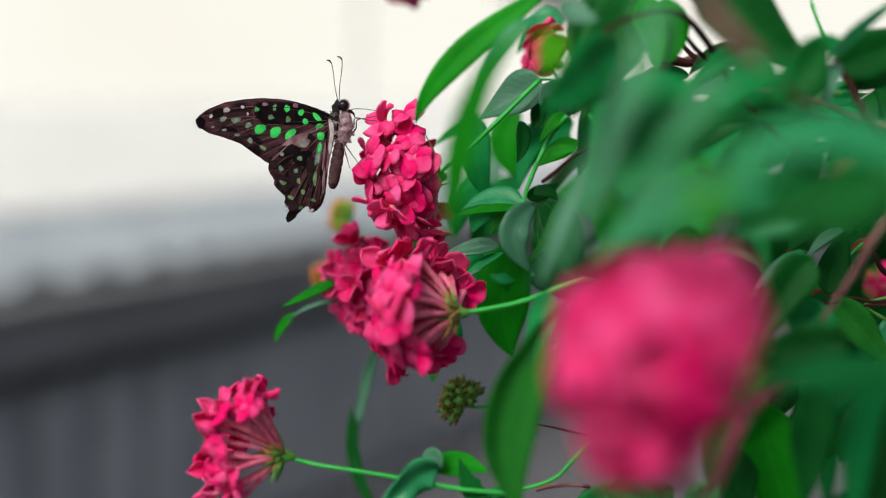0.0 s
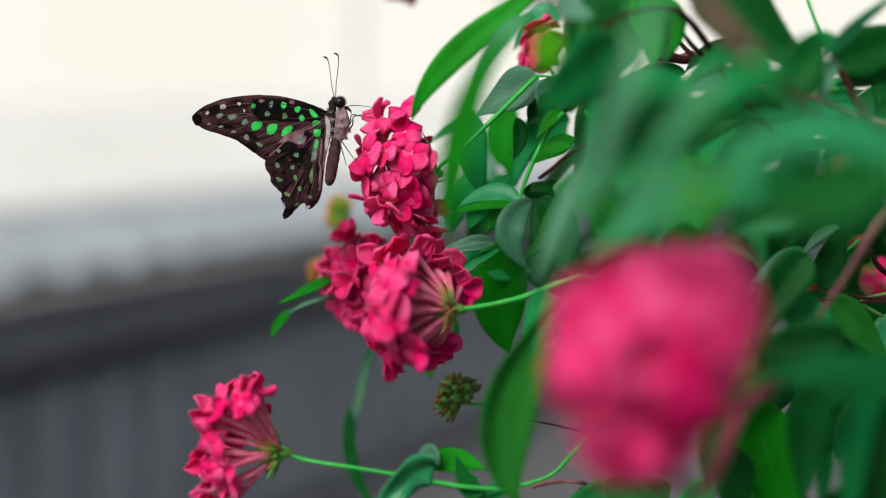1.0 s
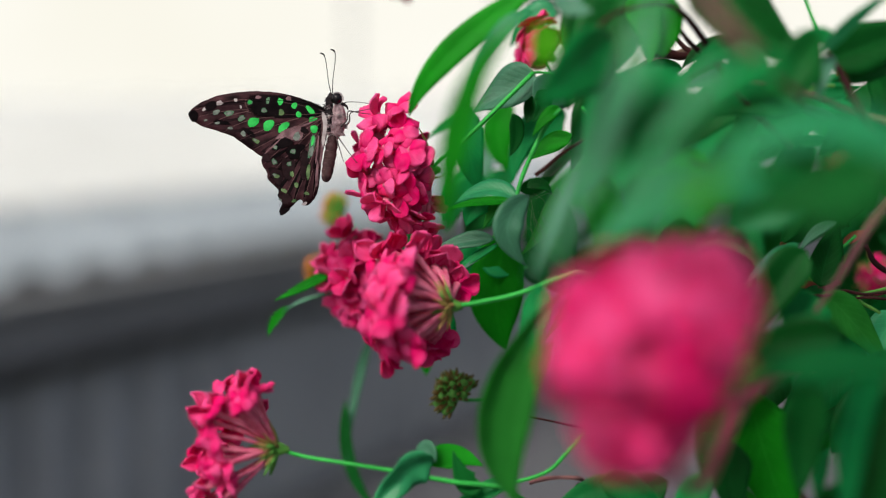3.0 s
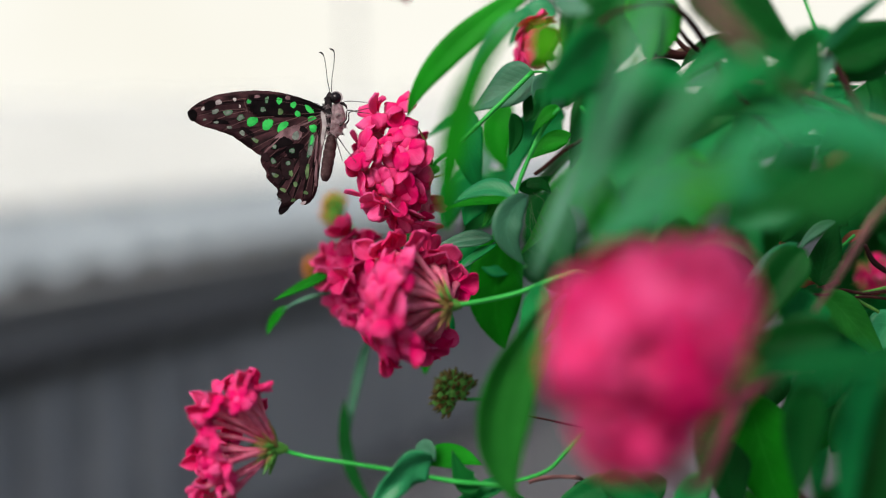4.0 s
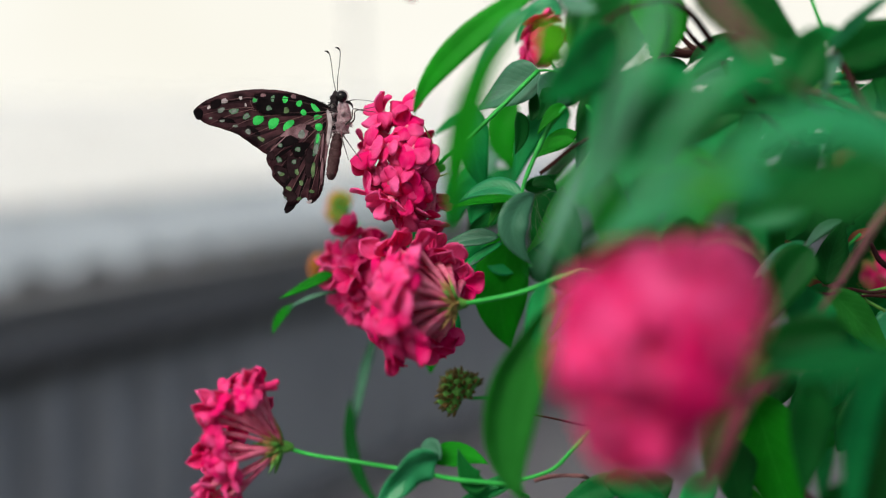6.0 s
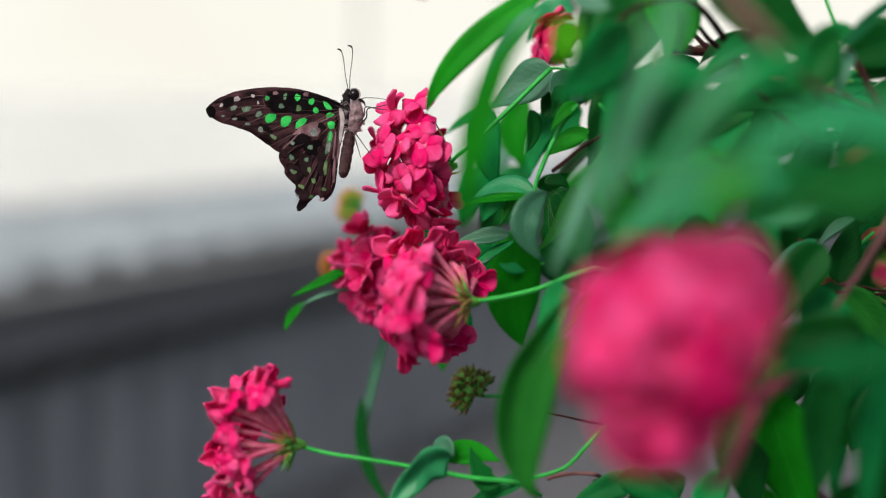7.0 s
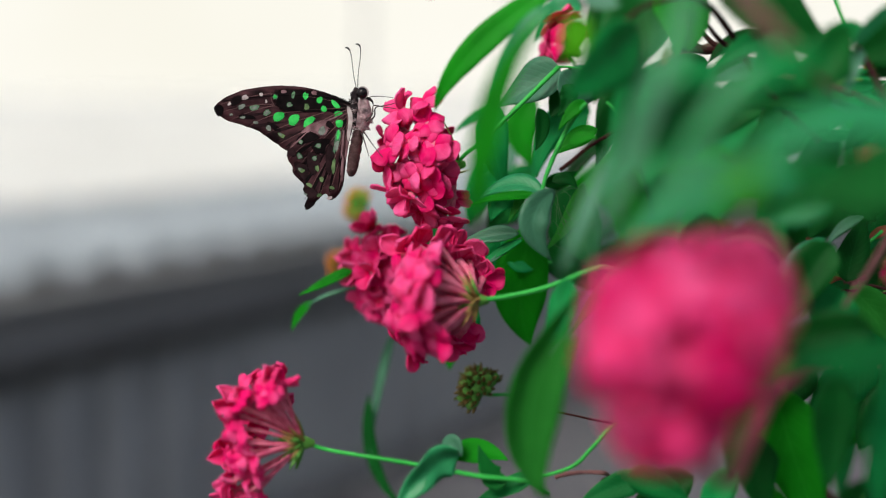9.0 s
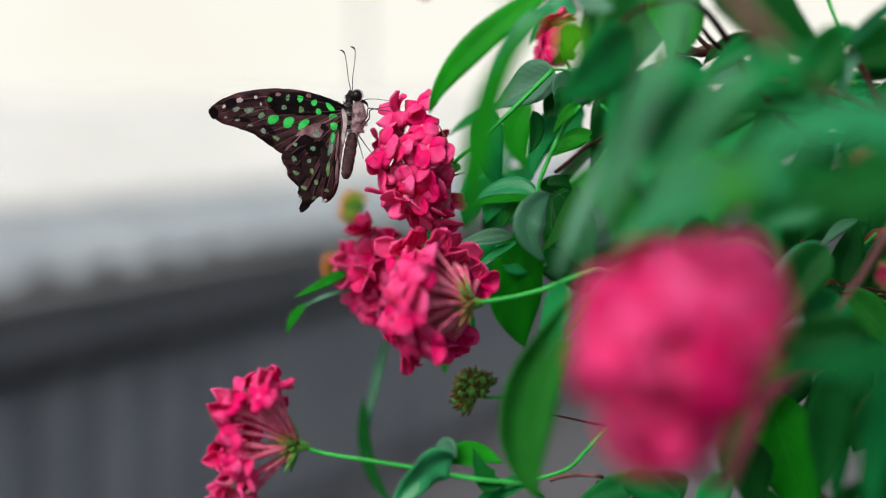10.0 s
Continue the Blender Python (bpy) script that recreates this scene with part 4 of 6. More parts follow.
stem("tendril", [(27.9, 350.2, 1363.9), (31.2, 349.5, 1359.1), (33.7, 348.9, 1354.2), (36.9, 348.6, 1351.8)], [0.05, 0.06, 0.05, 0.03], TENDRIL)
stem("tendril", [(25.8, 350.3, 1364.8), (27.4, 349.5, 1359.1), (28.8, 348.9, 1354.2), (29.1, 348.3, 1349.4)], [0.05, 0.06, 0.05, 0.03], TENDRIL)
stem("tendril", [(26.3, 350.8, 1368.8), (29.6, 351.0, 1370.4), (32.8, 350.9, 1369.6), (35.3, 350.8, 1368.5)], [0.05, 0.06, 0.05, 0.03], TENDRIL)
stem("tendril", [(27.1, 353.4, 1361.6), (29.0, 353.3, 1360.3), (30.4, 353.4, 1361.1), (33.2, 353.0, 1358.7)], [0.05, 0.06, 0.05, 0.03], TENDRIL)

# The blurred leaves nearest the viewer.
leaf((22.2, 258.0, 1414.1), (20.8, 255.0, 1408.8), (19.3, 256.0, 1404.2), 7.0, (0, -0.99, 0.13), LIME, fold=0.05, wave=0.0, full=-0.15)
leaf((34.2, 200.2, 1417.8), (27.6, 194.7, 1397.1), (13.6, 191.0, 1369.5), 5.2, (-0.25, -0.80, 0.55), PALE, wave=0.02)
leaf((51.3, 336.1, 1431.4), (42.9, 327.8, 1414.5), (31.8, 319.4, 1395.2), 19.8, (-0.04, -0.90, 0.43), DEEP)
leaf((40.7, 300.5, 1413.3), (31.2, 287.4, 1404.9), (21.1, 275.4, 1397.2), 15.5, (0.67, -0.69, 0.27))
leaf((42.1, 299.4, 1405.1), (40.7, 297.4, 1390.1), (31.1, 295.1, 1372.4), 16.1, (-0.32, -0.92, 0.23))
leaf((54.9, 287.4, 1404.9), (44.6, 279.3, 1394.6), (38.8, 272.7, 1377.0), 17.9, (-0.31, -0.75, 0.58))
leaf((58.1, 205.4, 1404.4), (43.3, 201.8, 1399.3), (27.8, 195.8, 1384.4), 6.1, (-0.05, -0.87, 0.50))
leaf((73.6, 189.7, 1388.4), (57.0, 188.0, 1394.6), (38.0, 183.1, 1385.4), 9.0, (0.09, -0.78, 0.62), PALE, wave=0.02)
leaf((63.4, 236.5, 1381.2), (45.2, 233.2, 1380.2), (26.2, 227.2, 1369.1), 10.8, (0.02, -0.82, 0.57), PALE, wave=0.02)
leaf((39.0, 171.3, 1388.7), (36.2, 170.9, 1385.6), (33.4, 170.4, 1382.1), 4.3, (-0.07, -0.98, 0.18), LIME)
leaf((58.3, 318.2, 1449.4), (72.3, 314.9, 1424.1), (92.4, 312.6, 1407.0), 19.8, (0.00, -0.99, 0.13), DEEP)
leaf((100.3, 321.0, 1407.2), (112.1, 321.7, 1412.0), (129.1, 322.4, 1417.9), 13.6, (0.03, -1.00, 0.05), DEEP)
leaf((92.3, 299.9, 1408.9), (98.5, 300.8, 1416.0), (112.2, 302.2, 1426.2), 4.1, (0.33, -0.91, -0.26), PALE)
leaf((97.3, 305.3, 1411.4), (92.8, 305.6, 1413.5), (86.4, 305.5, 1412.7), 5.1, (0.04, -0.89, 0.46))
leaf((86.6, 345.9, 1409.0), (75.8, 346.3, 1412.2), (66.8, 345.5, 1406.2), 7.3, (-0.07, -0.79, 0.60), DEEP)
leaf((78.8, 332.7, 1406.0), (69.7, 332.5, 1404.5), (60.5, 331.9, 1399.6), 4.9, (-0.11, -0.89, 0.44))
leaf((99.6, 351.6, 1401.2), (94.0, 352.1, 1404.7), (86.7, 351.6, 1401.2), 4.9, (0.00, -0.79, 0.61))
leaf((115.3, 337.2, 1392.7), (108.3, 337.6, 1395.7), (100.6, 337.4, 1394.2), 4.5, (0.04, -0.84, 0.53))
leaf((120.9, 327.1, 1409.3), (111.9, 326.4, 1404.1), (102.9, 326.2, 1402.6), 5.3, (-0.09, -0.93, 0.37), DEEP)
leaf((104.4, 327.0, 1408.5), (107.4, 326.6, 1405.6), (113.4, 326.7, 1406.3), 5.7, (-0.08, -0.97, -0.21), BRIGHT)
leaf((118.0, 342.2, 1405.8), (121.9, 341.3, 1398.8), (120.1, 340.1, 1390.2), 7.0, (-0.34, -0.94, 0.08), DEEP)
leaf((84.5, 277.4, 1412.3), (79.5, 276.5, 1406.0), (76.3, 275.2, 1395.9), 10.8, (-0.10, -0.99, -0.05), DEEP)
leaf((108.2, 358.6, 1401.2), (113.2, 358.4, 1399.6), (121.4, 358.6, 1401.2), 5.7, (0.00, -1.00, -0.04))
leaf((57.1, 329.4, 1426.4), (57.6, 328.0, 1416.0), (58.2, 327.0, 1408.9), 12.8, (-0.17, -0.98, 0.10), BRIGHT)
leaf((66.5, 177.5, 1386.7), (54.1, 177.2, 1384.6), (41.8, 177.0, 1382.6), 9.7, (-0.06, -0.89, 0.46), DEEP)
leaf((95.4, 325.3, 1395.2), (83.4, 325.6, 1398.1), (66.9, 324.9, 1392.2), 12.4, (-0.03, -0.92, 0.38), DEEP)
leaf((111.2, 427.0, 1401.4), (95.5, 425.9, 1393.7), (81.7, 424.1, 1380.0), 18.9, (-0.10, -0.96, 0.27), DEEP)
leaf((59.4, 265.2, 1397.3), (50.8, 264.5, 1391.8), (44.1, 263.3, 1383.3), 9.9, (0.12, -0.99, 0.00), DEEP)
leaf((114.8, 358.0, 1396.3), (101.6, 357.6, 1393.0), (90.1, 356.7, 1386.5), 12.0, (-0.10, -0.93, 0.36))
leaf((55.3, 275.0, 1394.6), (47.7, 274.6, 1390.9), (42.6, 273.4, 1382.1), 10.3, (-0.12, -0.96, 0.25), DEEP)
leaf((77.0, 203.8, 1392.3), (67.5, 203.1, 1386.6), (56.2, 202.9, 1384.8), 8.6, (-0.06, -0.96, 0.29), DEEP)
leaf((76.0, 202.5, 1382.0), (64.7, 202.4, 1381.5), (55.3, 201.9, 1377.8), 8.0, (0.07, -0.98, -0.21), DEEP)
leaf((82.0, 272.7, 1377.0), (74.4, 272.1, 1372.6), (64.2, 271.7, 1368.8), 9.0, (-0.07, -0.96, 0.28), PALE)
leaf((94.4, 314.6, 1358.7), (87.5, 313.5, 1350.3), (79.7, 311.6, 1335.4), 12.3, (-0.15, -0.96, 0.22), DEEP, fold=0.35)
# Narrow pale leaf painting the silver highlight on the dark leaf's edge.
leaf((94.1, 326.3, 1357.2), (87.2, 325.8, 1353.4), (81.6, 325.0, 1347.4), 3.5, (-0.31, -0.81, 0.50), GREYISH, fold=0.3)
leaf((107.7, 344.1, 1344.3), (109.7, 345.3, 1353.1), (112.9, 346.5, 1362.7), 10.7, (0.08, -0.99, 0.11), DEEP)
leaf((109.1, 336.6, 1363.5), (103.1, 336.2, 1360.6), (98.7, 335.5, 1355.2), 3.3, (-0.31, -0.81, 0.50), GREYISH, fold=0.3)
leaf((121.4, 352.8, 1357.0), (114.8, 352.2, 1352.1), (109.1, 351.3, 1345.6), 2.7, (-0.34, -0.81, 0.48))
leaf((107.5, 340.6, 1343.2), (115.5, 339.5, 1335.3), (126.7, 337.7, 1321.8), 10.6, (-0.00, -0.99, 0.13), SOFT)
leaf((89.6, 268.6, 1345.6), (79.4, 272.7, 1343.9), (69.4, 278.7, 1338.8), 10.5, (-0.49, -0.86, 0.16), DEEP)
leaf((89.8, 232.1, 1347.4), (72.2, 232.0, 1346.8), (59.0, 231.7, 1344.6), 9.2, (-0.06, -0.68, 0.73))
leaf((98.4, 318.8, 1346.1), (95.4, 318.0, 1340.1), (92.4, 316.4, 1328.2), 13.7, (-0.16, -0.97, 0.18))
leaf((83.4, 324.3, 1318.6), (87.6, 322.1, 1301.8), (96.2, 318.9, 1277.3), 19.8, (-0.08, -0.99, 0.10), BRIGHT, full=0.1)
leaf((77.4, 313.7, 1307.4), (75.9, 312.5, 1298.5), (78.9, 311.0, 1286.6), 12.2, (-0.17, -0.98, 0.12), DEEP)
leaf((84.6, 278.1, 1334.2), (84.2, 276.2, 1319.8), (82.8, 274.4, 1306.0), 11.1, (-0.09, -0.99, 0.14), DEEP)
leaf((91.5, 248.8, 1344.8), (85.0, 246.8, 1329.6), (84.4, 244.0, 1308.6), 10.0, (0.34, -0.94, 0.06), LEAF)
leaf((99.7, 257.2, 1336.7), (91.8, 255.3, 1322.1), (91.2, 252.9, 1304.0), 9.9, (-0.17, -0.97, 0.17), DEEP)
leaf((117.7, 288.6, 1323.3), (108.1, 287.2, 1312.4), (106.7, 284.5, 1292.0), 12.6, (-0.16, -0.97, 0.19), DEEP)
leaf((48.1, 327.1, 1291.3), (40.2, 326.8, 1289.0), (29.2, 326.1, 1283.5), 8.4, (-0.13, -0.89, 0.44))
leaf((62.2, 327.2, 1292.1), (52.8, 326.6, 1287.4), (43.4, 325.6, 1279.6), 11.2, (-0.10, -0.96, 0.27), DEEP)
leaf((71.4, 312.5, 1298.5), (65.4, 311.7, 1292.5), (62.4, 310.4, 1282.1), 9.1, (-0.15, -0.97, 0.21))
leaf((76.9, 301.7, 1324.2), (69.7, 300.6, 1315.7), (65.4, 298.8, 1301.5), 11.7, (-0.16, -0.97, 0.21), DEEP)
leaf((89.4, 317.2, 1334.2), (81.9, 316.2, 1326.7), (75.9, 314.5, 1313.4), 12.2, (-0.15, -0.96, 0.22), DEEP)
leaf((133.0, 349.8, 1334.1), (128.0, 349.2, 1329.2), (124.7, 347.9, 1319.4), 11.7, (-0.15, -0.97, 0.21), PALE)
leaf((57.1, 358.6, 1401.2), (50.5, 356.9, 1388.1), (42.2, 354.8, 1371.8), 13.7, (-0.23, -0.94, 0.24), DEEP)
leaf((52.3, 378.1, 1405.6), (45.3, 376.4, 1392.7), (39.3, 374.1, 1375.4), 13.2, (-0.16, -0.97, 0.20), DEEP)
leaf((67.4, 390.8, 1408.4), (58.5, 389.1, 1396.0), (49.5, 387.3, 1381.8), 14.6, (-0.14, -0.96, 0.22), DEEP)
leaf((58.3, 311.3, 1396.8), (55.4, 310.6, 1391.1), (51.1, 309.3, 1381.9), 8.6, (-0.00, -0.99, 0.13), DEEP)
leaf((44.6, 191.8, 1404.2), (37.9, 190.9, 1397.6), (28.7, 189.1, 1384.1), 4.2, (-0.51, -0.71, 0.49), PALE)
leaf((91.6, 351.3, 1398.8), (86.7, 351.1, 1397.7), (81.5, 350.8, 1395.1), 3.0, (-0.22, -0.68, 0.70), GREYISH)
leaf((92.9, 351.0, 1396.4), (87.5, 350.8, 1395.3), (83.1, 350.5, 1392.8), 2.5, (-0.22, -0.68, 0.70), GREYISH)
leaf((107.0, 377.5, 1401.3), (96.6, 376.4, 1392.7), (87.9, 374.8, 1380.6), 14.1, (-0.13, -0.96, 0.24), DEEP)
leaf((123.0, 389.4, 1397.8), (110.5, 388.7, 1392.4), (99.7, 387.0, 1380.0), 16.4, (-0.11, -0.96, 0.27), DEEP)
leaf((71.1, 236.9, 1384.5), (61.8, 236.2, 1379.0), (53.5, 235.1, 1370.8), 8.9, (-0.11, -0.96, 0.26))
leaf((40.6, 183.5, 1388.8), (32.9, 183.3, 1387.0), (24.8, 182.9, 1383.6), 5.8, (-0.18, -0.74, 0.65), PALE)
leaf((28.2, 191.8, 1404.2), (23.0, 189.5, 1387.6), (14.4, 187.4, 1371.0), 3.2, (-0.65, -0.67, 0.36), GREYISH)
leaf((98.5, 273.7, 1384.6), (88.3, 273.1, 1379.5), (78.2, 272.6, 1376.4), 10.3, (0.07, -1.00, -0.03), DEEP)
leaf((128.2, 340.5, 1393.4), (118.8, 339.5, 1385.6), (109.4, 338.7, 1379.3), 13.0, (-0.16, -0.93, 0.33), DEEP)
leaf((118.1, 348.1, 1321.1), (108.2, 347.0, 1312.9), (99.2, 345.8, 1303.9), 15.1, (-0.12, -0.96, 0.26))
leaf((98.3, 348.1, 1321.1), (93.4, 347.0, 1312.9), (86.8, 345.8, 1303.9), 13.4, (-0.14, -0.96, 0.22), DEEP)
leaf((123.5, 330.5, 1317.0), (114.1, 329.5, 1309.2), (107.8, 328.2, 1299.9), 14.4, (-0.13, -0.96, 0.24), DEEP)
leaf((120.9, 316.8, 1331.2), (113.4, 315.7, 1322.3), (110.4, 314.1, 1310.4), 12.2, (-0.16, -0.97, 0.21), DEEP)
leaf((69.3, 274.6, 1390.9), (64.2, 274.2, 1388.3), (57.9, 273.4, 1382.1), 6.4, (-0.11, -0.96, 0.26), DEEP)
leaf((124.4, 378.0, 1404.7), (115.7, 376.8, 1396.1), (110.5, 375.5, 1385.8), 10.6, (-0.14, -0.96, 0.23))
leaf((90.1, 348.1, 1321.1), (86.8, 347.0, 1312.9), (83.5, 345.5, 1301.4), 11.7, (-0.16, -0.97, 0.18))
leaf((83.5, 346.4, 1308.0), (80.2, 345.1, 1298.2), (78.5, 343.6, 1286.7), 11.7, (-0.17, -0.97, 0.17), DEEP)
leaf((42.2, 318.1, 1295.1), (49.8, 317.9, 1293.3), (60.5, 317.1, 1287.5), 9.3, (-0.07, -1.00, -0.03))

# Small leaves and twigs between the larger ones.
leaf((40.6, 335.0, 1427.7), (36.1, 332.0, 1417.8), (33.4, 330.0, 1406.0), 10.5, (-0.2, -0.96, 0.2), DEEP)
leaf((51.3, 345.0, 1427.0), (46.7, 343.0, 1418.4), (43.4, 340.0, 1407.1), 9.5, (0.2, -0.96, 0.15), LEAF)
leaf((28.2, 300.0, 1424.1), (30.6, 297.0, 1419.9), (35.2, 294.0, 1418.7), 7.0, (-0.1, -0.85, 0.5), GREYISH)
leaf((63.3, 350.0, 1423.5), (61.2, 348.0, 1416.3), (58.3, 347.0, 1409.5), 8.0, (0.1, -0.98, 0.1), SOFT)
leaf((68.1, 352.0, 1406.1), (61.4, 351.0, 1406.4), (55.4, 350.0, 1404.2), 5.5, (-0.1, -0.9, 0.4), SOFT)
leaf((91.1, 300.0, 1408.2), (83.8, 296.0, 1403.8), (76.1, 292.0, 1398.7), 12.0, (-0.1, -0.93, 0.35), DEEP)
leaf((98.1, 322.0, 1407.9), (91.7, 320.0, 1407.3), (85.7, 318.0, 1411.0), 7.0, (0.1, -0.95, 0.2), GREYISH)
leaf((121.4, 345.0, 1405.7), (121.7, 344.0, 1399.7), (119.4, 343.0, 1392.8), 4.6, (-0.4, -0.9, 0.05), DEEP)
leaf((113.7, 346.0, 1407.9), (111.9, 346.0, 1406.3), (110.4, 346.0, 1404.1), 2.6, (-0.2, -0.95, 0.2), SPENT)
leaf((77.9, 300.0, 1409.6), (70.6, 292.0, 1405.3), (62.6, 284.0, 1395.9), 11.0, (0.1, -0.93, 0.3), LEAF)
leaf((63.7, 300.0, 1398.4), (56.1, 292.0, 1392.4), (51.2, 286.0, 1382.7), 13.0, (-0.2, -0.93, 0.25), DEEP)
leaf((49.5, 310.0, 1395.5), (46.9, 306.0, 1388.5), (41.9, 300.0, 1380.4), 12.0, (-0.3, -0.92, 0.2), DEEP)
leaf((51.4, 200.0, 1393.4), (46.7, 195.2, 1390.0), (41.7, 192.0, 1383.0), 6.8, (-0.2, -0.9, 0.35), LEAF)
leaf((98.3, 270.0, 1382.4), (87.3, 262.0, 1379.3), (75.8, 256.0, 1379.1), 9.0, (-0.05, -0.8, 0.6), DEEP)
leaf((106.0, 330.0, 1392.9), (99.3, 328.0, 1394.3), (93.3, 326.0, 1396.5), 4.2, (0, -0.85, 0.5), GREYISH)
leaf((90.2, 345.0, 1399.7), (85.8, 344.0, 1397.2), (81.3, 343.0, 1396.9), 3.2, (0, -0.8, 0.6), GREYISH)
leaf((90.1, 345.0, 1395.3), (86.4, 344.0, 1394.0), (82.0, 343.0, 1394.7), 2.8, (0, -0.8, 0.6), PALE)
# A further pale sliver for that silver highlight.
leaf((97.4, 340.0, 1356.8), (91.8, 339.0, 1353.7), (85.7, 338.0, 1348.1), 2.6, (-0.3, -0.75, 0.6), GREYISH, fold=0.4)
leaf((86.8, 338.0, 1346.2), (83.4, 337.0, 1344.4), (80.1, 336.0, 1341.7), 2.4, (-0.3, -0.75, 0.6), SOFT)
leaf((108.3, 342.0, 1363.0), (104.6, 341.0, 1359.6), (100.0, 340.0, 1355.2), 2.6, (-0.4, -0.8, 0.45), GREYISH, fold=0.3)
leaf((116.3, 352.0, 1355.6), (119.5, 352.0, 1357.9), (123.4, 352.0, 1359.6), 3.2, (0, -0.9, 0.4), ROSY)
leaf((102.7, 350.0, 1343.4), (105.3, 350.0, 1344.6), (108.3, 350.0, 1343.9), 3.6, (0, -0.95, 0.2), ROSY)
leaf((97.9, 352.0, 1355.9), (99.5, 352.0, 1354.9), (101.3, 352.0, 1352.9), 1.6, (0, -0.95, 0.2), ROSY)
leaf((109.1, 349.0, 1348.1), (111.0, 349.0, 1349.4), (112.2, 349.0, 1345.7), 2.0, (0, -0.95, 0.2), ROSY)
# A small red bud, made with the leaf shape.
leaf((44.5, 358.0, 1412.4), (44.7, 358.0, 1411.3), (44.8, 358.0, 1410.1), 1.6, (0, -0.99, 0.1), PETAL)
leaf((47.4, 300.0, 1408.5), (46.4, 299.0, 1406.8), (45.5, 298.0, 1404.6), 2.4, (0, -0.95, 0.2), ROSY)
leaf((86.6, 276.0, 1383.8), (90.0, 275.0, 1384.6), (94.9, 274.0, 1383.4), 4.2, (0, -0.9, 0.4), ROSY)
leaf((74.8, 300.0, 1332.1), (75.8, 299.0, 1330.1), (76.6, 298.0, 1327.9), 3.0, (0, -0.95, 0.2), BRIGHT)
leaf((27.6, 338.0, 1383.9), (31.4, 337.0, 1385.5), (34.9, 336.0, 1385.5), 4.2, (0, -0.8, 0.6), BRIGHT)
leaf((32.9, 346.0, 1395.0), (28.9, 345.0, 1392.6), (24.9, 344.0, 1387.1), 4.2, (-0.3, -0.9, 0.3), BRIGHT)
leaf((26.6, 352.0, 1399.7), (28.2, 351.0, 1396.2), (25.3, 351.0, 1390.9), 6.0, (0.1, -0.97, 0.1), DEEP, wave=0.2, twist=30)
leaf((19.7, 352.0, 1393.3), (20.9, 352.0, 1387.6), (19.0, 352.0, 1381.1), 5.0, (0.2, -0.95, 0.1), DEEP)
leaf((23.8, 350.0, 1372.3), (27.9, 350.0, 1373.1), (31.1, 350.0, 1370.3), 4.2, (0, -0.85, 0.5), DEEP)
leaf((13.5, 358.0, 1368.3), (9.3, 357.0, 1366.4), (6.4, 357.0, 1360.0), 8.5, (-0.1, -0.97, 0.2), LEAF)
leaf((15.9, 356.0, 1368.1), (14.0, 356.0, 1364.8), (11.3, 356.0, 1359.3), 3.0, (-0.4, -0.9, 0.1), SOFT)
leaf((17.3, 418.0, 1347.3), (19.9, 418.0, 1339.4), (27.8, 418.0, 1333.5), 14.0, (-0.1, -0.98, 0.1), DEEP)
stem("twig", [(57.2, 350.0, 1409.9), (62.8, 350.0, 1410.5), (67.6, 350.0, 1409.6), (73.6, 352.0, 1410.9)], [0.9, 1.5, 1.2, 0.8], TWIG)
stem("twig", [(65.1, 352.0, 1416.0), (67.7, 351.0, 1412.8), (71.3, 350.0, 1409.6)], [0.5, 0.7, 0.8], TWIG)
stem("twig", [(42.9, 340.0, 1417.4), (47.5, 340.0, 1420.5), (52.3, 341.0, 1423.2), (58.8, 343.0, 1425.8)], [0.5, 0.8, 0.9, 1.0], TWIG)
stem("twig", [(103.9, 348.0, 1399.1), (110.1, 348.0, 1396.5), (116.9, 348.0, 1393.8)], [0.9, 1.0, 0.9], TWIG_PALE)
stem("twig", [(83.1, 350.0, 1401.9), (87.1, 350.0, 1402.3), (92.1, 350.0, 1401.6)], [0.6, 0.8, 0.8], TWIG_PALE)
stem("twig", [(108.1, 340.0, 1401.3), (103.4, 340.0, 1401.0), (99.6, 340.0, 1398.9)], [0.5, 0.5, 0.4], BUD)
stem("twig", [(78.4, 296.0, 1403.5), (82.0, 298.0, 1402.5), (85.1, 300.0, 1400.0), (86.6, 300.0, 1397.7)], [0.8, 1.3, 1.0, 0.6], TWIG)
stem("stalk", [(100.0, 345.0, 1425.9), (102.5, 345.0, 1420.3), (106.4, 346.0, 1413.1)], [0.35, 0.4, 0.5], STALK)
stem("twig", [(122.2, 350.0, 1355.5), (124.9, 350.0, 1350.6), (129.5, 350.0, 1347.2)], [0.6, 0.9, 0.8], TWIG)
stem("twig", [(101.5, 348.0, 1346.9), (105.6, 348.0, 1345.9), (108.6, 348.0, 1344.6)], [0.3, 0.5, 0.4], BUD)
stem("stalk", [(108.7, 349.0, 1349.4), (113.5, 349.0, 1353.5), (118.8, 349.0, 1358.4)], [0.3, 0.4, 0.5], STALK)
stem("stalk", [(125.4, 345.0, 1336.5), (119.1, 346.0, 1340.8), (127.9, 347.0, 1343.4)], [0.5, 0.5, 0.5], BUD)
stem("tendril", [(23.6, 346.0, 1367.7), (25.2, 346.0, 1365.1), (25.9, 346.0, 1361.9), (29.2, 347.0, 1358.2)], [0.05, 0.06, 0.05, 0.03], TENDRIL)
stem("tendril", [(24.5, 345.0, 1364.6), (27.0, 346.0, 1361.9), (28.3, 346.0, 1358.6), (29.3, 347.0, 1354.9)], [0.05, 0.06, 0.05, 0.03], TENDRIL)
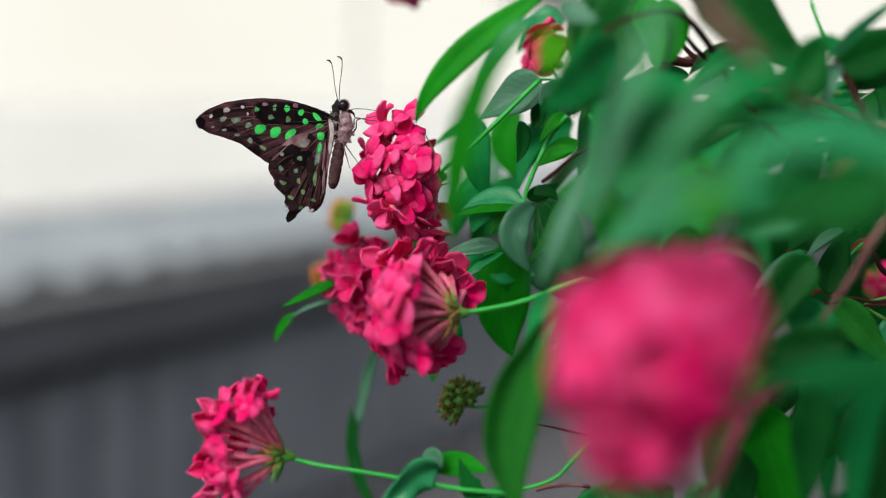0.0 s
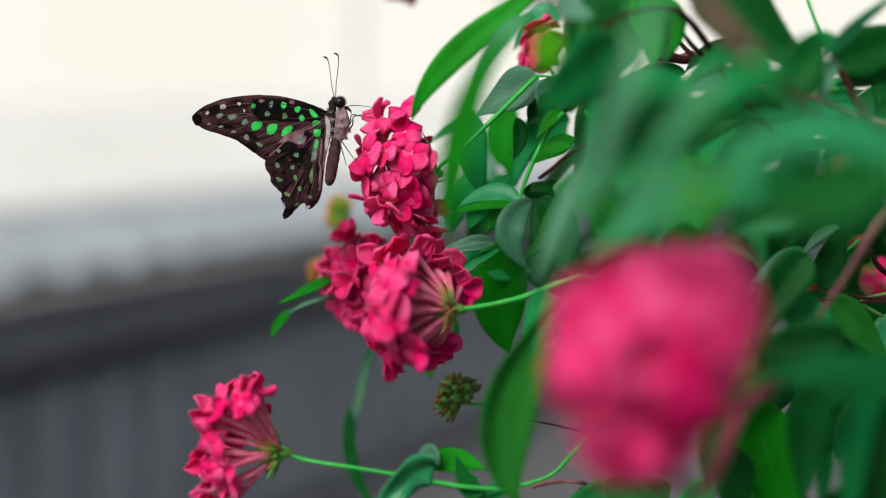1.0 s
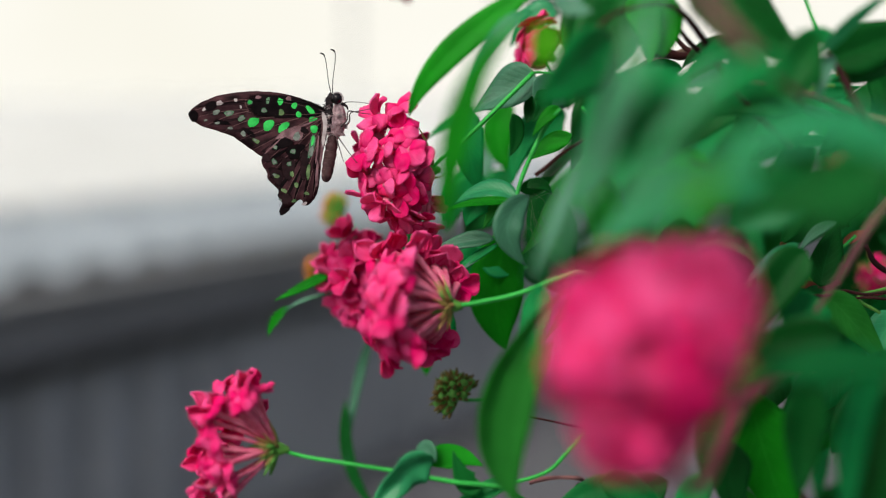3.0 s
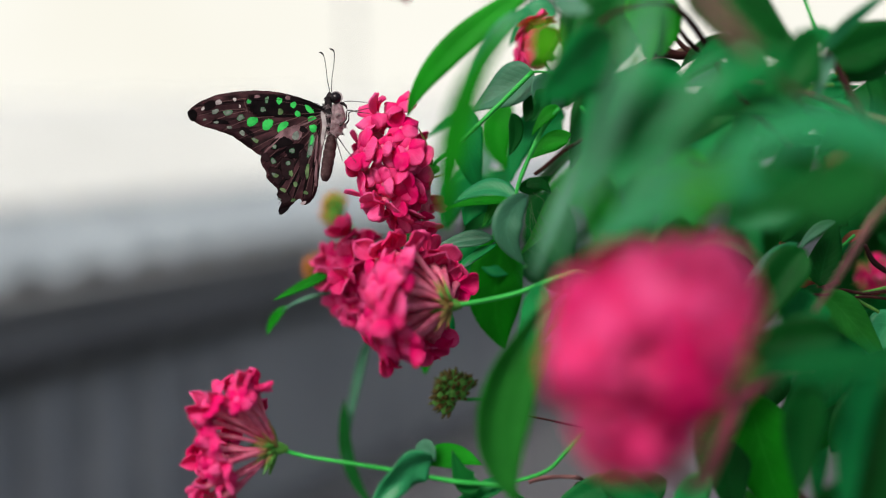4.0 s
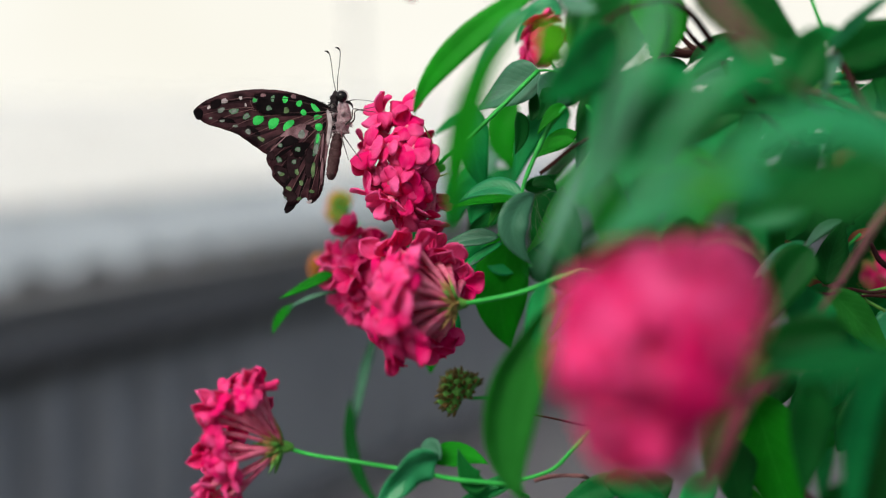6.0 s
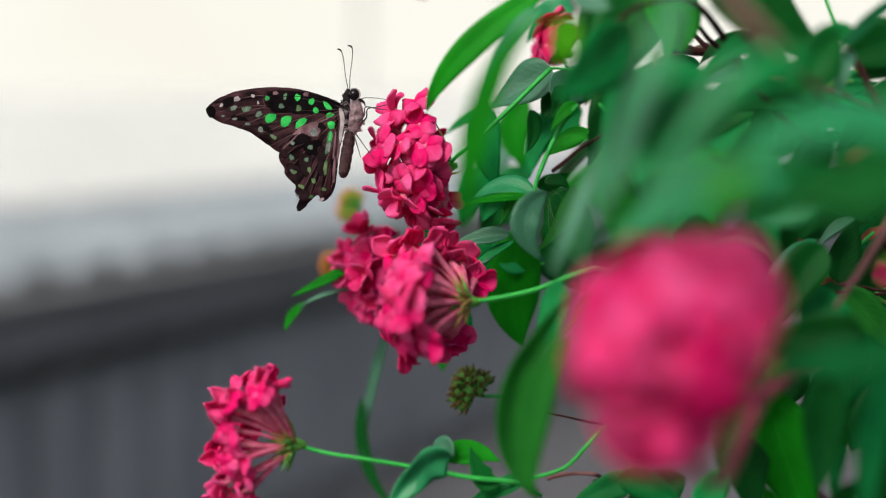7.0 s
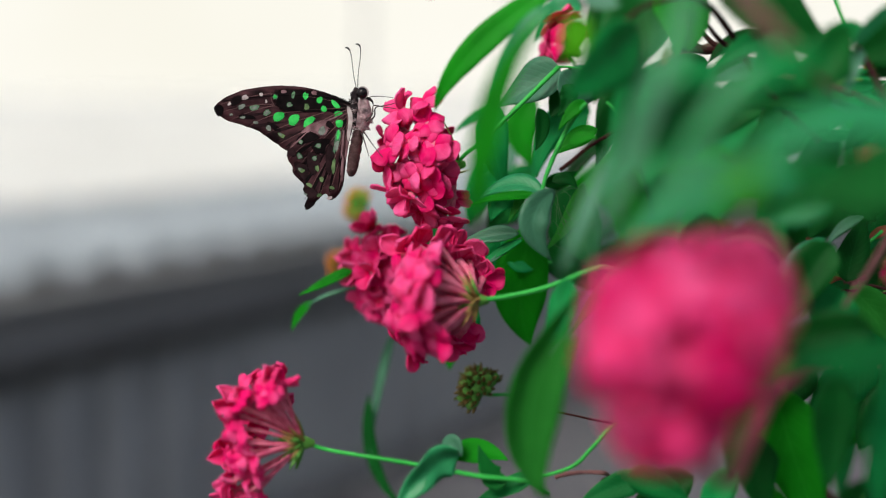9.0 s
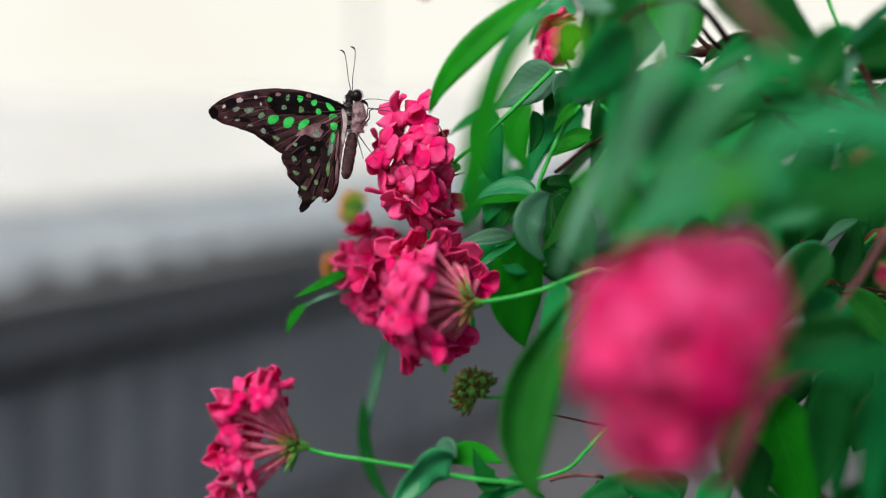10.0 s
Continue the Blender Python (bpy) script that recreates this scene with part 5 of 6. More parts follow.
stem("tendril", [(25.7, 344.0, 1361.5), (29.1, 346.0, 1358.6), (31.1, 346.0, 1355.4), (29.6, 347.0, 1351.6)], [0.05, 0.06, 0.05, 0.03], TENDRIL)
stem("tendril", [(24.9, 346.0, 1358.0), (29.0, 346.0, 1355.4), (27.3, 346.0, 1352.1), (27.7, 347.0, 1348.4)], [0.05, 0.06, 0.05, 0.03], TENDRIL)
stem("tendril", [(26.7, 345.0, 1365.9), (28.5, 346.0, 1363.2), (30.6, 346.0, 1359.9), (28.6, 347.0, 1356.2)], [0.05, 0.06, 0.05, 0.03], TENDRIL)
stem("tendril", [(23.2, 344.0, 1362.3), (25.7, 346.0, 1359.5), (28.5, 346.0, 1356.2), (29.0, 347.0, 1352.5)], [0.05, 0.06, 0.05, 0.03], TENDRIL)
stem("tendril", [(25.5, 346.0, 1371.0), (28.7, 346.0, 1368.4), (27.8, 346.0, 1365.1), (30.2, 347.0, 1361.5)], [0.05, 0.06, 0.05, 0.03], TENDRIL)
stem("tendril", [(23.9, 345.0, 1354.9), (28.1, 346.0, 1352.1), (27.8, 346.0, 1348.8), (27.7, 347.0, 1345.1)], [0.05, 0.06, 0.05, 0.03], TENDRIL)

leaf((76.9, 318.0, 1411.6), (68.8, 314.0, 1409.4), (58.6, 310.0, 1401.7), 5.8, (-0.1, -0.9, 0.4))
leaf((80.9, 330.0, 1406.9), (72.1, 328.0, 1403.6), (63.3, 326.0, 1401.2), 5.2, (0, -0.95, 0.3), GREYISH)
leaf((50.5, 330.0, 1426.5), (53.4, 326.0, 1417.5), (54.1, 322.0, 1406.8), 10.6, (0.1, -0.97, 0.2), BRIGHT)
leaf((59.8, 300.0, 1425.5), (61.6, 292.0, 1418.0), (65.8, 284.0, 1410.9), 7.0, (0.3, -0.94, 0.1), DEEP, wave=0.1)
leaf((97.8, 310.0, 1408.8), (94.5, 306.0, 1404.2), (92.1, 302.0, 1397.5), 4.8, (-0.3, -0.9, 0.3), GREYISH)
leaf((105.1, 345.0, 1377.5), (109.0, 345.0, 1369.4), (115.4, 345.0, 1361.4), 15.2, (0.1, -0.98, 0.1), DEEP)
leaf((122.9, 350.0, 1375.5), (116.7, 350.0, 1369.0), (112.2, 350.0, 1359.2), 13.0, (-0.1, -0.99, -0.1), DEEP)
leaf((99.6, 352.0, 1372.1), (101.2, 352.0, 1363.9), (98.2, 352.0, 1355.6), 11.4, (0.1, -0.98, 0), DEEP)
leaf((15.3, 354.0, 1355.7), (9.6, 352.0, 1351.3), (3.6, 350.0, 1347.2), 1.8, (-0.5, -0.75, 0.4), GREYISH)
leaf((21.2, 372.0, 1344.3), (15.1, 374.0, 1348.4), (10.2, 376.0, 1355.2), 10.4, (0.2, -0.95, 0.1))
leaf((33.9, 362.0, 1371.3), (30.8, 362.0, 1361.2), (23.1, 362.0, 1350.9), 5.7, (-0.4, -0.9, 0.2), SOFT)
leaf((27.7, 255.0, 1385.7), (22.5, 252.0, 1372.7), (17.4, 250.0, 1360.2), 2.5, (-0.35, -0.88, 0.3), GREYISH)
leaf((97.9, 334.0, 1357.9), (90.9, 330.0, 1355.0), (83.6, 326.0, 1349.9), 4.0, (-0.35, -0.6, 0.7), PALE, fold=0.3)
leaf((91.9, 322.0, 1353.3), (85.0, 318.0, 1346.3), (76.6, 314.0, 1336.5), 5.0, (-0.5, -0.8, 0.3), GREYISH, fold=0.2)

# The inner leaves that close the shrub.
rng = random.Random(21)
inner = {m: bmesh.new() for m in (LEAF, DEEP, BRIGHT)}
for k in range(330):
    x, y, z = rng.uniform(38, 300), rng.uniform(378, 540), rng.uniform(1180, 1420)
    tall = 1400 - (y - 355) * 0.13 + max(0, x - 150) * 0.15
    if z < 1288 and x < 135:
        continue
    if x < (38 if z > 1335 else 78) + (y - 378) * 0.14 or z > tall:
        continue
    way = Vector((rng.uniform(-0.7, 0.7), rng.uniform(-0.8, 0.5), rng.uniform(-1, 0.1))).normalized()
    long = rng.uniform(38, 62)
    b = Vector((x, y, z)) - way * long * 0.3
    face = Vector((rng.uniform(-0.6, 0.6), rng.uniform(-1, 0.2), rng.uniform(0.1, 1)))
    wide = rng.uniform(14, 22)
    leaf_sheet(inner[rng.choice((LEAF, LEAF, DEEP, DEEP, BRIGHT))], b, b + way * long * 0.5 + Vector((0, 0, 5)), b + way * long, wide, face)
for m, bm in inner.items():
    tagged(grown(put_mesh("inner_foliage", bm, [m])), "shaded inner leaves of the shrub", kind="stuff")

# Mostly unseen leaves beside and below, added for bulk and to block light.
rng = random.Random(77)
bm = bmesh.new()
for k in range(420):
    turn, up, far = rng.uniform(0, 6.28), rng.uniform(-1, 1), rng.uniform(0.45, 1.0)
    c = Vector((400 + 190 * far * math.cos(turn) * math.sqrt(1 - up * up), 510 + 170 * far * math.sin(turn), 1120 + 330 * up * far))
    way = Vector((rng.uniform(-1, 1), rng.uniform(-1, 1), rng.uniform(-1, 0.3))).normalized()
    face = Vector((rng.uniform(-0.6, 0.6), rng.uniform(-0.8, 0.4), 1)).normalized()
    side, long, wide = way.cross(face).normalized(), rng.uniform(38, 62), rng.uniform(7, 11)
    grid = []
    for i in range(6):
        u = i / 5
        half = wide * math.sin(math.pi * (0.04 + 0.92 * u)) ** 0.9
        mid = c + way * long * u - Vector((0, 0, 14 * u * u))
        grid.append([(mid + side * half * v + Vector((0, 0, 2 * abs(v)))) * 0.001 for v in (-1, 0, 1)])
    sheet(bm, grid, 0.0003, 0, True)
tagged(grown(put_mesh("foliage", bm, [LEAF])), "dense green leaves added to the shrub, mostly unseen", kind="stuff")

# Woody stems that rise from the ground.
stem("main_stem", [(340, 460, 0), (350, 470, 500), (300, 450, 1000), (225, 430, 1270), (160, 400, 1350)], [9, 8, 6, 3.5, 1.6], BARK)
stem("main_stem", [(345, 465, 0), (400, 520, 600), (330, 480, 1050), (200, 400, 1230), (130, 345, 1290)], [8, 7, 5, 3, 1.4], BARK)
stem("main_stem", [(335, 470, 0), (280, 520, 500), (260, 520, 900), (190, 470, 1180), (110, 380, 1275)], [8, 7, 5, 3, 1.2], BARK)
stem("main_stem", [(330, 455, 0), (420, 430, 700), (360, 420, 1200), (260, 390, 1400), (120, 330, 1415)], [8, 7, 5, 3, 1.3], BARK)


# ---- the butterfly ----
butterfly = empty("butterfly", pose(-0.0340, 0.3575, 1.3929, -7.5, 0, 0))
tagged(butterfly, "mauve-brown butterfly with green-spotted wings closed, feeding on pink flowers", "butterfly")


def pleat(x, z, root, folds, depth):
    """How far the wing bulges to the viewer: folds that fan out from its root."""
    dx, dz = x - root[0], z - root[1]
    r = math.hypot(dx, dz)
    return depth * math.sin(folds * math.atan2(dz, dx)) * min(1, r / 14) - 0.0009 * r * r


def closed_line(points, per):
    p = [Vector((x, 0, z)) for x, z in points]
    n, out = len(p), []
    for i in range(n):
        a, b, c, d = p[i - 1], p[i], p[(i + 1) % n], p[(i + 2) % n]
        for k in range(per):
            t = k / per
            out.append(0.5 * (2 * b + (c - a) * t + (2 * a - 5 * b + 4 * c - d) * t * t + (3 * b - a - 3 * c + d) * t ** 3))
    return out


def wing(name, outline, root, layer, folds, depth, label, veins):
    """A wing of fanned folds from its root to its outline, with raised veins. layer: millimetres behind the middle plane."""
    edge = closed_line(outline, 5)
    bm = bmesh.new()
    layer_uv = bm.loops.layers.uv.verify()
    steps, n = 9, len(edge)
    rng = random.Random(7)
    rings = []
    for k in range(steps + 1):
        f = 0.03 + 0.97 * k / steps
        ring = []
        for e in edge:
            x, z = root[0] + (e.x - root[0]) * f, root[1] + (e.z - root[1]) * f
            if k == steps:
                x, z = x + rng.uniform(-0.09, 0.09), z + rng.uniform(-0.09, 0.09)
            ring.append((x, layer - pleat(x, z, root, folds, depth), z))
        rings.append(ring)
    front = [[bm.verts.new(Vector(p) * 0.001) for p in r] for r in rings]
    back = [[bm.verts.new((Vector(p) + Vector((0, 0.1, 0))) * 0.001) for p in r] for r in rings]
    for k in range(steps):
        for i in range(n):
            j = (i + 1) % n
            bm.faces.new((front[k][i], front[k][j], front[k + 1][j], front[k + 1][i]))
            bm.faces.new((back[k][j], back[k][i], back[k + 1][i], back[k + 1][j]))
    for i in range(n):
        j = (i + 1) % n
        bm.faces.new((front[-1][i], front[-1][j], back[-1][j], back[-1][i]))
    bm.faces.new(front[0][::-1])
    bm.faces.new(back[0])
    bmesh.ops.recalc_face_normals(bm, faces=bm.faces)
    for fc in bm.faces:
        for loop in fc.loops:
            x, z = loop.vert.co.x * 1000 - root[0], loop.vert.co.z * 1000 - root[1]
            loop[layer_uv].uv = (math.atan2(z, -x) / 3.2, math.hypot(x, z) / 40)
    w = part(name, bm, WING, butterfly, label)
    for (x0, z0), (x1, z1), (x2, z2), r in veins:
        line = []
        for k in range(13):
            u = k / 12
            x = x0 * (1 - u) ** 2 + 2 * x1 * u * (1 - u) + x2 * u * u
            z = z0 * (1 - u) ** 2 + 2 * z1 * u * (1 - u) + z2 * u * u
            line.append(Vector((x, layer - pleat(x, z, root, folds, depth) - 0.02, z)) * 0.001)
        vb = bmesh.new()
        sweep(vb, line, [r * 0.001, r * 0.0005], 6)
        part("vein", vb, VEIN if r < 0.2 else BLACK, w)
    return w, root, layer, folds, depth


def scale_patch(on, x, z, rim, mat, lift):
    """Coloured scales lying on a wing, within a closed rim round (x, z)."""
    w, root, layer, folds, depth = on
    bm = bmesh.new()
    layer_uv = bm.loops.layers.uv.verify()
    rings, shares, n = [], (0.3, 0.6, 0.85, 1.0), len(rim)
    for f in shares:
        ring = []
        for ex, ez in rim:
            px, pz = x + (ex - x) * f, z + (ez - z) * f
            ring.append(bm.verts.new(Vector((px, layer - pleat(px, pz, root, folds, depth) - lift, pz)) * 0.001))
        rings.append(ring)
    bm.faces.new(rings[0])
    for a, b in zip(rings, rings[1:]):
        for k in range(n):
            bm.faces.new((a[k], a[(k + 1) % n], b[(k + 1) % n], b[k]))
    share_of = {v: f for ring, f in zip(rings, shares) for v in ring}
    for fc in bm.faces:
        for loop in fc.loops:
            loop[layer_uv].uv = (share_of[loop.vert], 0)
    bmesh.ops.recalc_face_normals(bm, faces=bm.faces)
    return part("wing_spot", bm, mat, w)


def mark(on, x, z, rx, rz, mat, turn=0.0, lift=0.16, square=0.35):
    """A rounded spot: half sizes rx and rz, turned by degrees."""
    rng = random.Random(int(x * 100) * 31 + int(z * 100))
    c, s = math.cos(radians(turn)), math.sin(radians(turn))
    wob = [rng.uniform(0, 6.28) for _ in range(3)]
    rim = []
    for k in range(20):
        t = 2 * math.pi * k / 20
        e = 1 + 0.09 * math.sin(2 * t + wob[0]) + 0.09 * math.sin(3 * t + wob[1]) + 0.06 * math.sin(5 * t + wob[2])
        e *= 1 + square * (max(abs(math.cos(t)), abs(math.sin(t))) ** -1 - 1)
        a, b = rx * e * math.cos(t), rz * e * math.sin(t)
        rim.append((x + a * c - b * s, z + a * s + b * c))
    return scale_patch(on, x, z, rim, mat, lift)


def eyed(on, x, z, rx, rz, turn=0.0):
    """A grey-green spot with a silvery middle."""
    mark(on, x, z, rx * 0.88, rz * 0.84, DULL, turn, 0.16, 0.4)
    mark(on, x, z, rx * 0.62, rz * 0.54, SILVER, turn, 0.20, 0.4)


def streak(on, x0, z0, x1, z1, half, mat, lift=0.06):
    """A long dash of scales on a wing; dark ones paint the shade of a fold between veins."""
    dx, dz = x1 - x0, z1 - z0
    long = math.hypot(dx, dz)
    ax, az = -dz / long * half, dx / long * half
    spots = ((0.0, 0.15), (0.3, 0.7), (0.6, 1.0), (0.85, 0.8), (1.0, 0.25))
    rim = [(x0 + dx * u + ax * k, z0 + dz * u + az * k) for u, k in spots] + [(x0 + dx * u - ax * k, z0 + dz * u - az * k) for u, k in spots[::-1]]
    return scale_patch(on, x0 + dx * 0.55, z0 + dz * 0.55, rim, mat, lift)


def field(on, outline, mat, lift=0.10):
    """A larger patch with its own outline."""
    rim = [(p.x, p.z) for p in closed_line(outline, 4)]
    x, z = sum(p[0] for p in rim) / len(rim), sum(p[1] for p in rim) / len(rim)
    return scale_patch(on, x, z, rim, mat, lift)


forewing = wing("forewing", [(-40.89, 0.61), (-39.23, 2.57), (-35.55, 4.66), (-30.65, 6.13), (-24.52, 6.87), (-18.39, 6.93), (-12.26, 6.13), (-6.13, 4.29), (-2.15, 2.57), (0.00, 1.23), (0.37, -2.45), (-3.68, -6.74), (-12.26, -11.65), (-19.00, -12.01), (-21.46, -10.73), (-24.52, -8.58), (-28.20, -6.13), (-32.49, -4.60), (-37.39, -2.94), (-39.84, -1.41)], (-0.61, -0.31), 0.35, 7, 0.22,
    "pointed forewing, mauve-brown with a row of green spots", [((-0.31, 1.35), (-8.58, 6.44), (-38.62, 2.57), 0.28), ((-0.61, 0.92), (-11.03, 4.29), (-23.91, 4.60), 0.12), ((-23.91, 4.60), (-30.65, 4.29), (-39.23, 1.53), 0.10), ((-23.29, 1.53), (-30.65, 1.84), (-39.23, -0.74), 0.10), ((-22.99, 1.23), (-30.04, 0.00), (-36.17, -3.06), 0.10), ((-15.32, -0.61), (-24.52, -0.61), (-30.65, -4.90), 0.10), ((-8.58, -0.92), (-18.39, -3.68), (-26.36, -7.36), 0.11), ((-0.61, 0.61), (-13.49, -0.61), (-23.91, 0.92), 0.12), ((-23.91, 4.60), (-24.52, 3.06), (-22.99, 1.10), 0.10), ((-3.68, -1.53), (-12.26, -4.90), (-21.76, -10.11), 0.11)])
hindwing = wing("hindwing", [(0.31, 0.92), (-3.68, -1.70), (-8.58, -3.25), (-13.49, -6.40), (-16.90, -9.10), (-19.00, -12.10), (-19.06, -14.71), (-17.78, -16.67), (-17.53, -18.51), (-16.06, -20.35), (-14.34, -22.07), (-14.65, -23.78), (-13.06, -24.77), (-13.49, -26.48), (-14.22, -28.44), (-12.75, -28.08), (-10.42, -26.36), (-9.07, -25.01), (-7.60, -24.77), (-7.11, -26.36), (-6.01, -26.24), (-4.29, -24.52), (-3.19, -21.76), (-2.70, -17.78), (-1.96, -12.26), (-0.61, -6.13), (0.49, -2.45)], (-1.23, -2.45), -0.55, 9, 0.25,
    "scalloped hindwing with a short tail and pale spots", [((0.00, 0.31), (-10.60, -2.60), (-18.60, -11.60), 0.16), ((-0.61, -0.61), (-8.58, -4.90), (-18.88, -14.71), 0.12), ((-0.61, -1.23), (-7.97, -7.36), (-17.53, -18.39), 0.12), ((-0.61, -1.53), (-6.13, -9.81), (-15.94, -20.23), 0.11), ((-0.61, -1.84), (-5.52, -11.03), (-14.10, -26.36), 0.11), ((-0.61, -2.15), (-4.29, -12.26), (-10.11, -26.05), 0.11), ((-0.61, -2.45), (-3.06, -12.26), (-7.05, -25.44), 0.11), ((-0.49, -2.45), (-2.15, -12.26), (-4.17, -23.91), 0.11)])
wing("forewing", [(-40.70, 0.55), (-39.05, 2.51), (-35.37, 4.60), (-30.47, 6.07), (-24.34, 6.80), (-18.21, 6.87), (-12.08, 6.07), (-5.95, 4.23), (-1.96, 2.51), (0.18, 1.16), (0.55, -2.51), (-3.49, -6.80), (-12.08, -11.71), (-18.82, -12.08), (-21.27, -10.79), (-24.34, -8.64), (-28.01, -6.19), (-32.31, -4.66), (-37.21, -3.00), (-39.66, -1.47)], (-0.61, -0.31), 1.1, 7, 0.22, "", [])
wing("hindwing", [(0.49, 0.98), (-3.49, 0.55), (-8.40, -1.16), (-13.30, -4.23), (-16.98, -7.91), (-18.94, -11.71), (-18.88, -14.65), (-17.59, -16.61), (-17.35, -18.45), (-15.88, -20.29), (-14.16, -22.01), (-14.47, -23.72), (-12.87, -24.70), (-13.30, -26.42), (-14.04, -28.38), (-12.57, -28.01), (-10.24, -26.30), (-8.89, -24.95), (-7.42, -24.70), (-6.93, -26.30), (-5.82, -26.18), (-4.11, -24.46), (-3.00, -21.70), (-2.51, -17.72), (-1.78, -12.20), (-0.43, -6.07), (0.67, -2.39)], (-1.23, -2.45), 1.7, 9, 0.25, "", [])
# Dark dashes painting the shade in the folds of both wings, then their patches and spots.
for x0, z0, x1, z1, half in [(-24.0, 3.4, -36.5, 3.3, 0.55), (-25.0, 1.5, -37.0, 0.3, 0.45), (-24.0, -0.6, -34.5, -2.6, 0.5), (-20.0, -3.6, -30.0, -5.0, 0.5), (-16.0, -4.6, -26.0, -7.2, 0.5), (-12.5, -5.3, -22.5, -9.6, 0.5), (-14.5, -7.6, -19.8, -11.0, 0.45)]:
    streak(forewing, x0, z0, x1, z1, half, UMBER)
for x0, z0, x1, z1, half in [(-10.0, -9.0, -18.4, -14.2, 0.6), (-8.5, -11.0, -17.0, -18.6, 0.6), (-7.6, -12.0, -14.4, -22.3, 0.6), (-6.6, -13.0, -12.6, -25.6, 0.55), (-5.8, -13.5, -9.8, -25.0, 0.5), (-4.9, -14.0, -7.0, -25.4, 0.45), (-3.0, -12.0, -4.2, -23.0, 0.3)]:
    streak(hindwing, x0, z0, x1, z1, half, BLACK)
for x0, z0, x1, z1, half in [(-3.2, -1.75, -9.6, -4.05, 0.3), (-8.4, -3.5, -14.2, -7.3, 0.34), (-13.2, -6.6, -18.4, -11.6, 0.26)]:
    streak(hindwing, x0, z0, x1, z1, half, PINK, 0.2)
field(forewing, [(-24.16, 4.89), (-21.51, 6.05), (-14.54, 6.05), (-7.91, 4.89), (-1.94, 2.90), (2.04, 0.41), (1.38, -2.40), (-2.60, -2.40), (-6.92, -0.75), (-12.89, -1.08), (-19.19, -0.58), (-22.84, 0.41)], BLACK, 0.1)
field(forewing, [(-41.08, 0.91), (-39.42, 1.74), (-38.09, 0.58), (-38.42, -1.41), (-39.75, -2.07), (-40.75, -0.75)], BLACK, 0.14)
mark(forewing, -34.28, 2.74, 2.32, 1.33, BLACK, 20, 0.12, 0.1)
mark(forewing, -19.02, 0.41, 2.16, 0.66, BLACK, 0, 0.12, 0)
mark(forewing, -31.13, -2.07, 2.99, 0.66, BLACK, -12, 0.08, 0)
mark(forewing, -23.17, -5.06, 2.32, 0.83, BLACK, -35, 0.08, 0)
mark(forewing, -20.35, 5.22, 1.00, 0.50, PINK, 0, 0.13, 0.2)
mark(forewing, -11.39, 4.73, 0.83, 0.83, PINK, -20, 0.13, 0.2)
field(forewing, [(-23.58, -2.66), (-23.15, -1.22), (-21.70, -0.63), (-20.12, -1.07), (-20.27, -2.36), (-21.56, -3.38), (-23.01, -3.52)], GREEN, 0.17)
field(forewing, [(-18.96, -3.64), (-18.68, -2.06), (-17.23, -1.34), (-15.64, -1.62), (-15.93, -3.35), (-17.23, -4.65), (-18.53, -4.65)], GREEN, 0.17)
field(forewing, [(-14.64, -4.73), (-14.20, -3.15), (-12.61, -1.99), (-11.18, -2.14), (-11.46, -3.43), (-12.91, -4.73), (-14.20, -5.45)], GREEN, 0.17)
mark(forewing, -22.84, 3.73, 0.76, 0.86, DULL, -25, 0.16, 0.35)
mark(forewing, -22.84, 3.73, 0.50, 0.56, GREEN, -25, 0.2, 0.35)
mark(forewing, -17.53, 4.23, 0.53, 1.08, DULL, -6, 0.16, 0.35)
mark(forewing, -13.88, 3.90, 0.83, 1.06, GREEN, -28, 0.17, 0.35)
field(forewing, [(-10.61, 3.17), (-9.31, 3.75), (-8.88, 2.88), (-9.60, 1.73), (-10.61, 2.16)], GREEN, 0.17)
field(forewing, [(-9.44, 0.24), (-8.86, 1.10), (-7.84, 0.67), (-7.71, -0.49), (-8.86, -0.77)], GREEN, 0.17)
mark(forewing, -13.55, 0.75, 0.73, 1.06, MOSS, 0, 0.16, 0.35)
eyed(forewing, -18.69, 1.41, 1.00, 0.83, 20)
eyed(forewing, -25.32, -0.91, 1.41, 0.91, 35)
eyed(forewing, -28.97, 0.58, 1.58, 1.00, 18)
mark(forewing, -32.79, 0.91, 1.16, 0.66, SILVER, 18, 0.16, 0.35)
mark(forewing, -31.79, 3.57, 1.04, 0.70, WHITE, 25, 0.16, 0.35)
mark(forewing, -26.98, 4.39, 0.58, 0.51, WHITE, 0, 0.16, 0.35)
mark(forewing, -25.49, 2.40, 0.34, 0.47, WHITE, 10, 0.16, 0.35)
mark(forewing, -36.43, 1.74, 0.65, 0.39, WHITE, 40, 0.16, 0.35)
mark(forewing, -35.94, -1.41, 0.50, 0.33, SILVER, 20, 0.16, 0.35)
mark(forewing, -32.45, -2.24, 0.83, 0.36, SILVER, 10, 0.16, 0.35)
mark(forewing, -28.64, -3.73, 0.83, 0.43, SILVER, 5, 0.16, 0.35)
mark(forewing, -24.83, -5.39, 0.83, 0.76, SILVER, -30, 0.16, 0.35)
mark(forewing, -21.01, -7.55, 1.08, 0.66, MOSS, -30, 0.16, 0.35)
mark(forewing, -21.34, -7.21, 0.50, 0.33, SILVER, -30, 0.2, 0.35)
field(forewing, [(-6.40, 2.85), (-5.10, 2.42), (-3.66, 0.68), (-4.38, 0.25), (-5.39, 0.54), (-6.11, 1.55)], GREEN, 0.17)
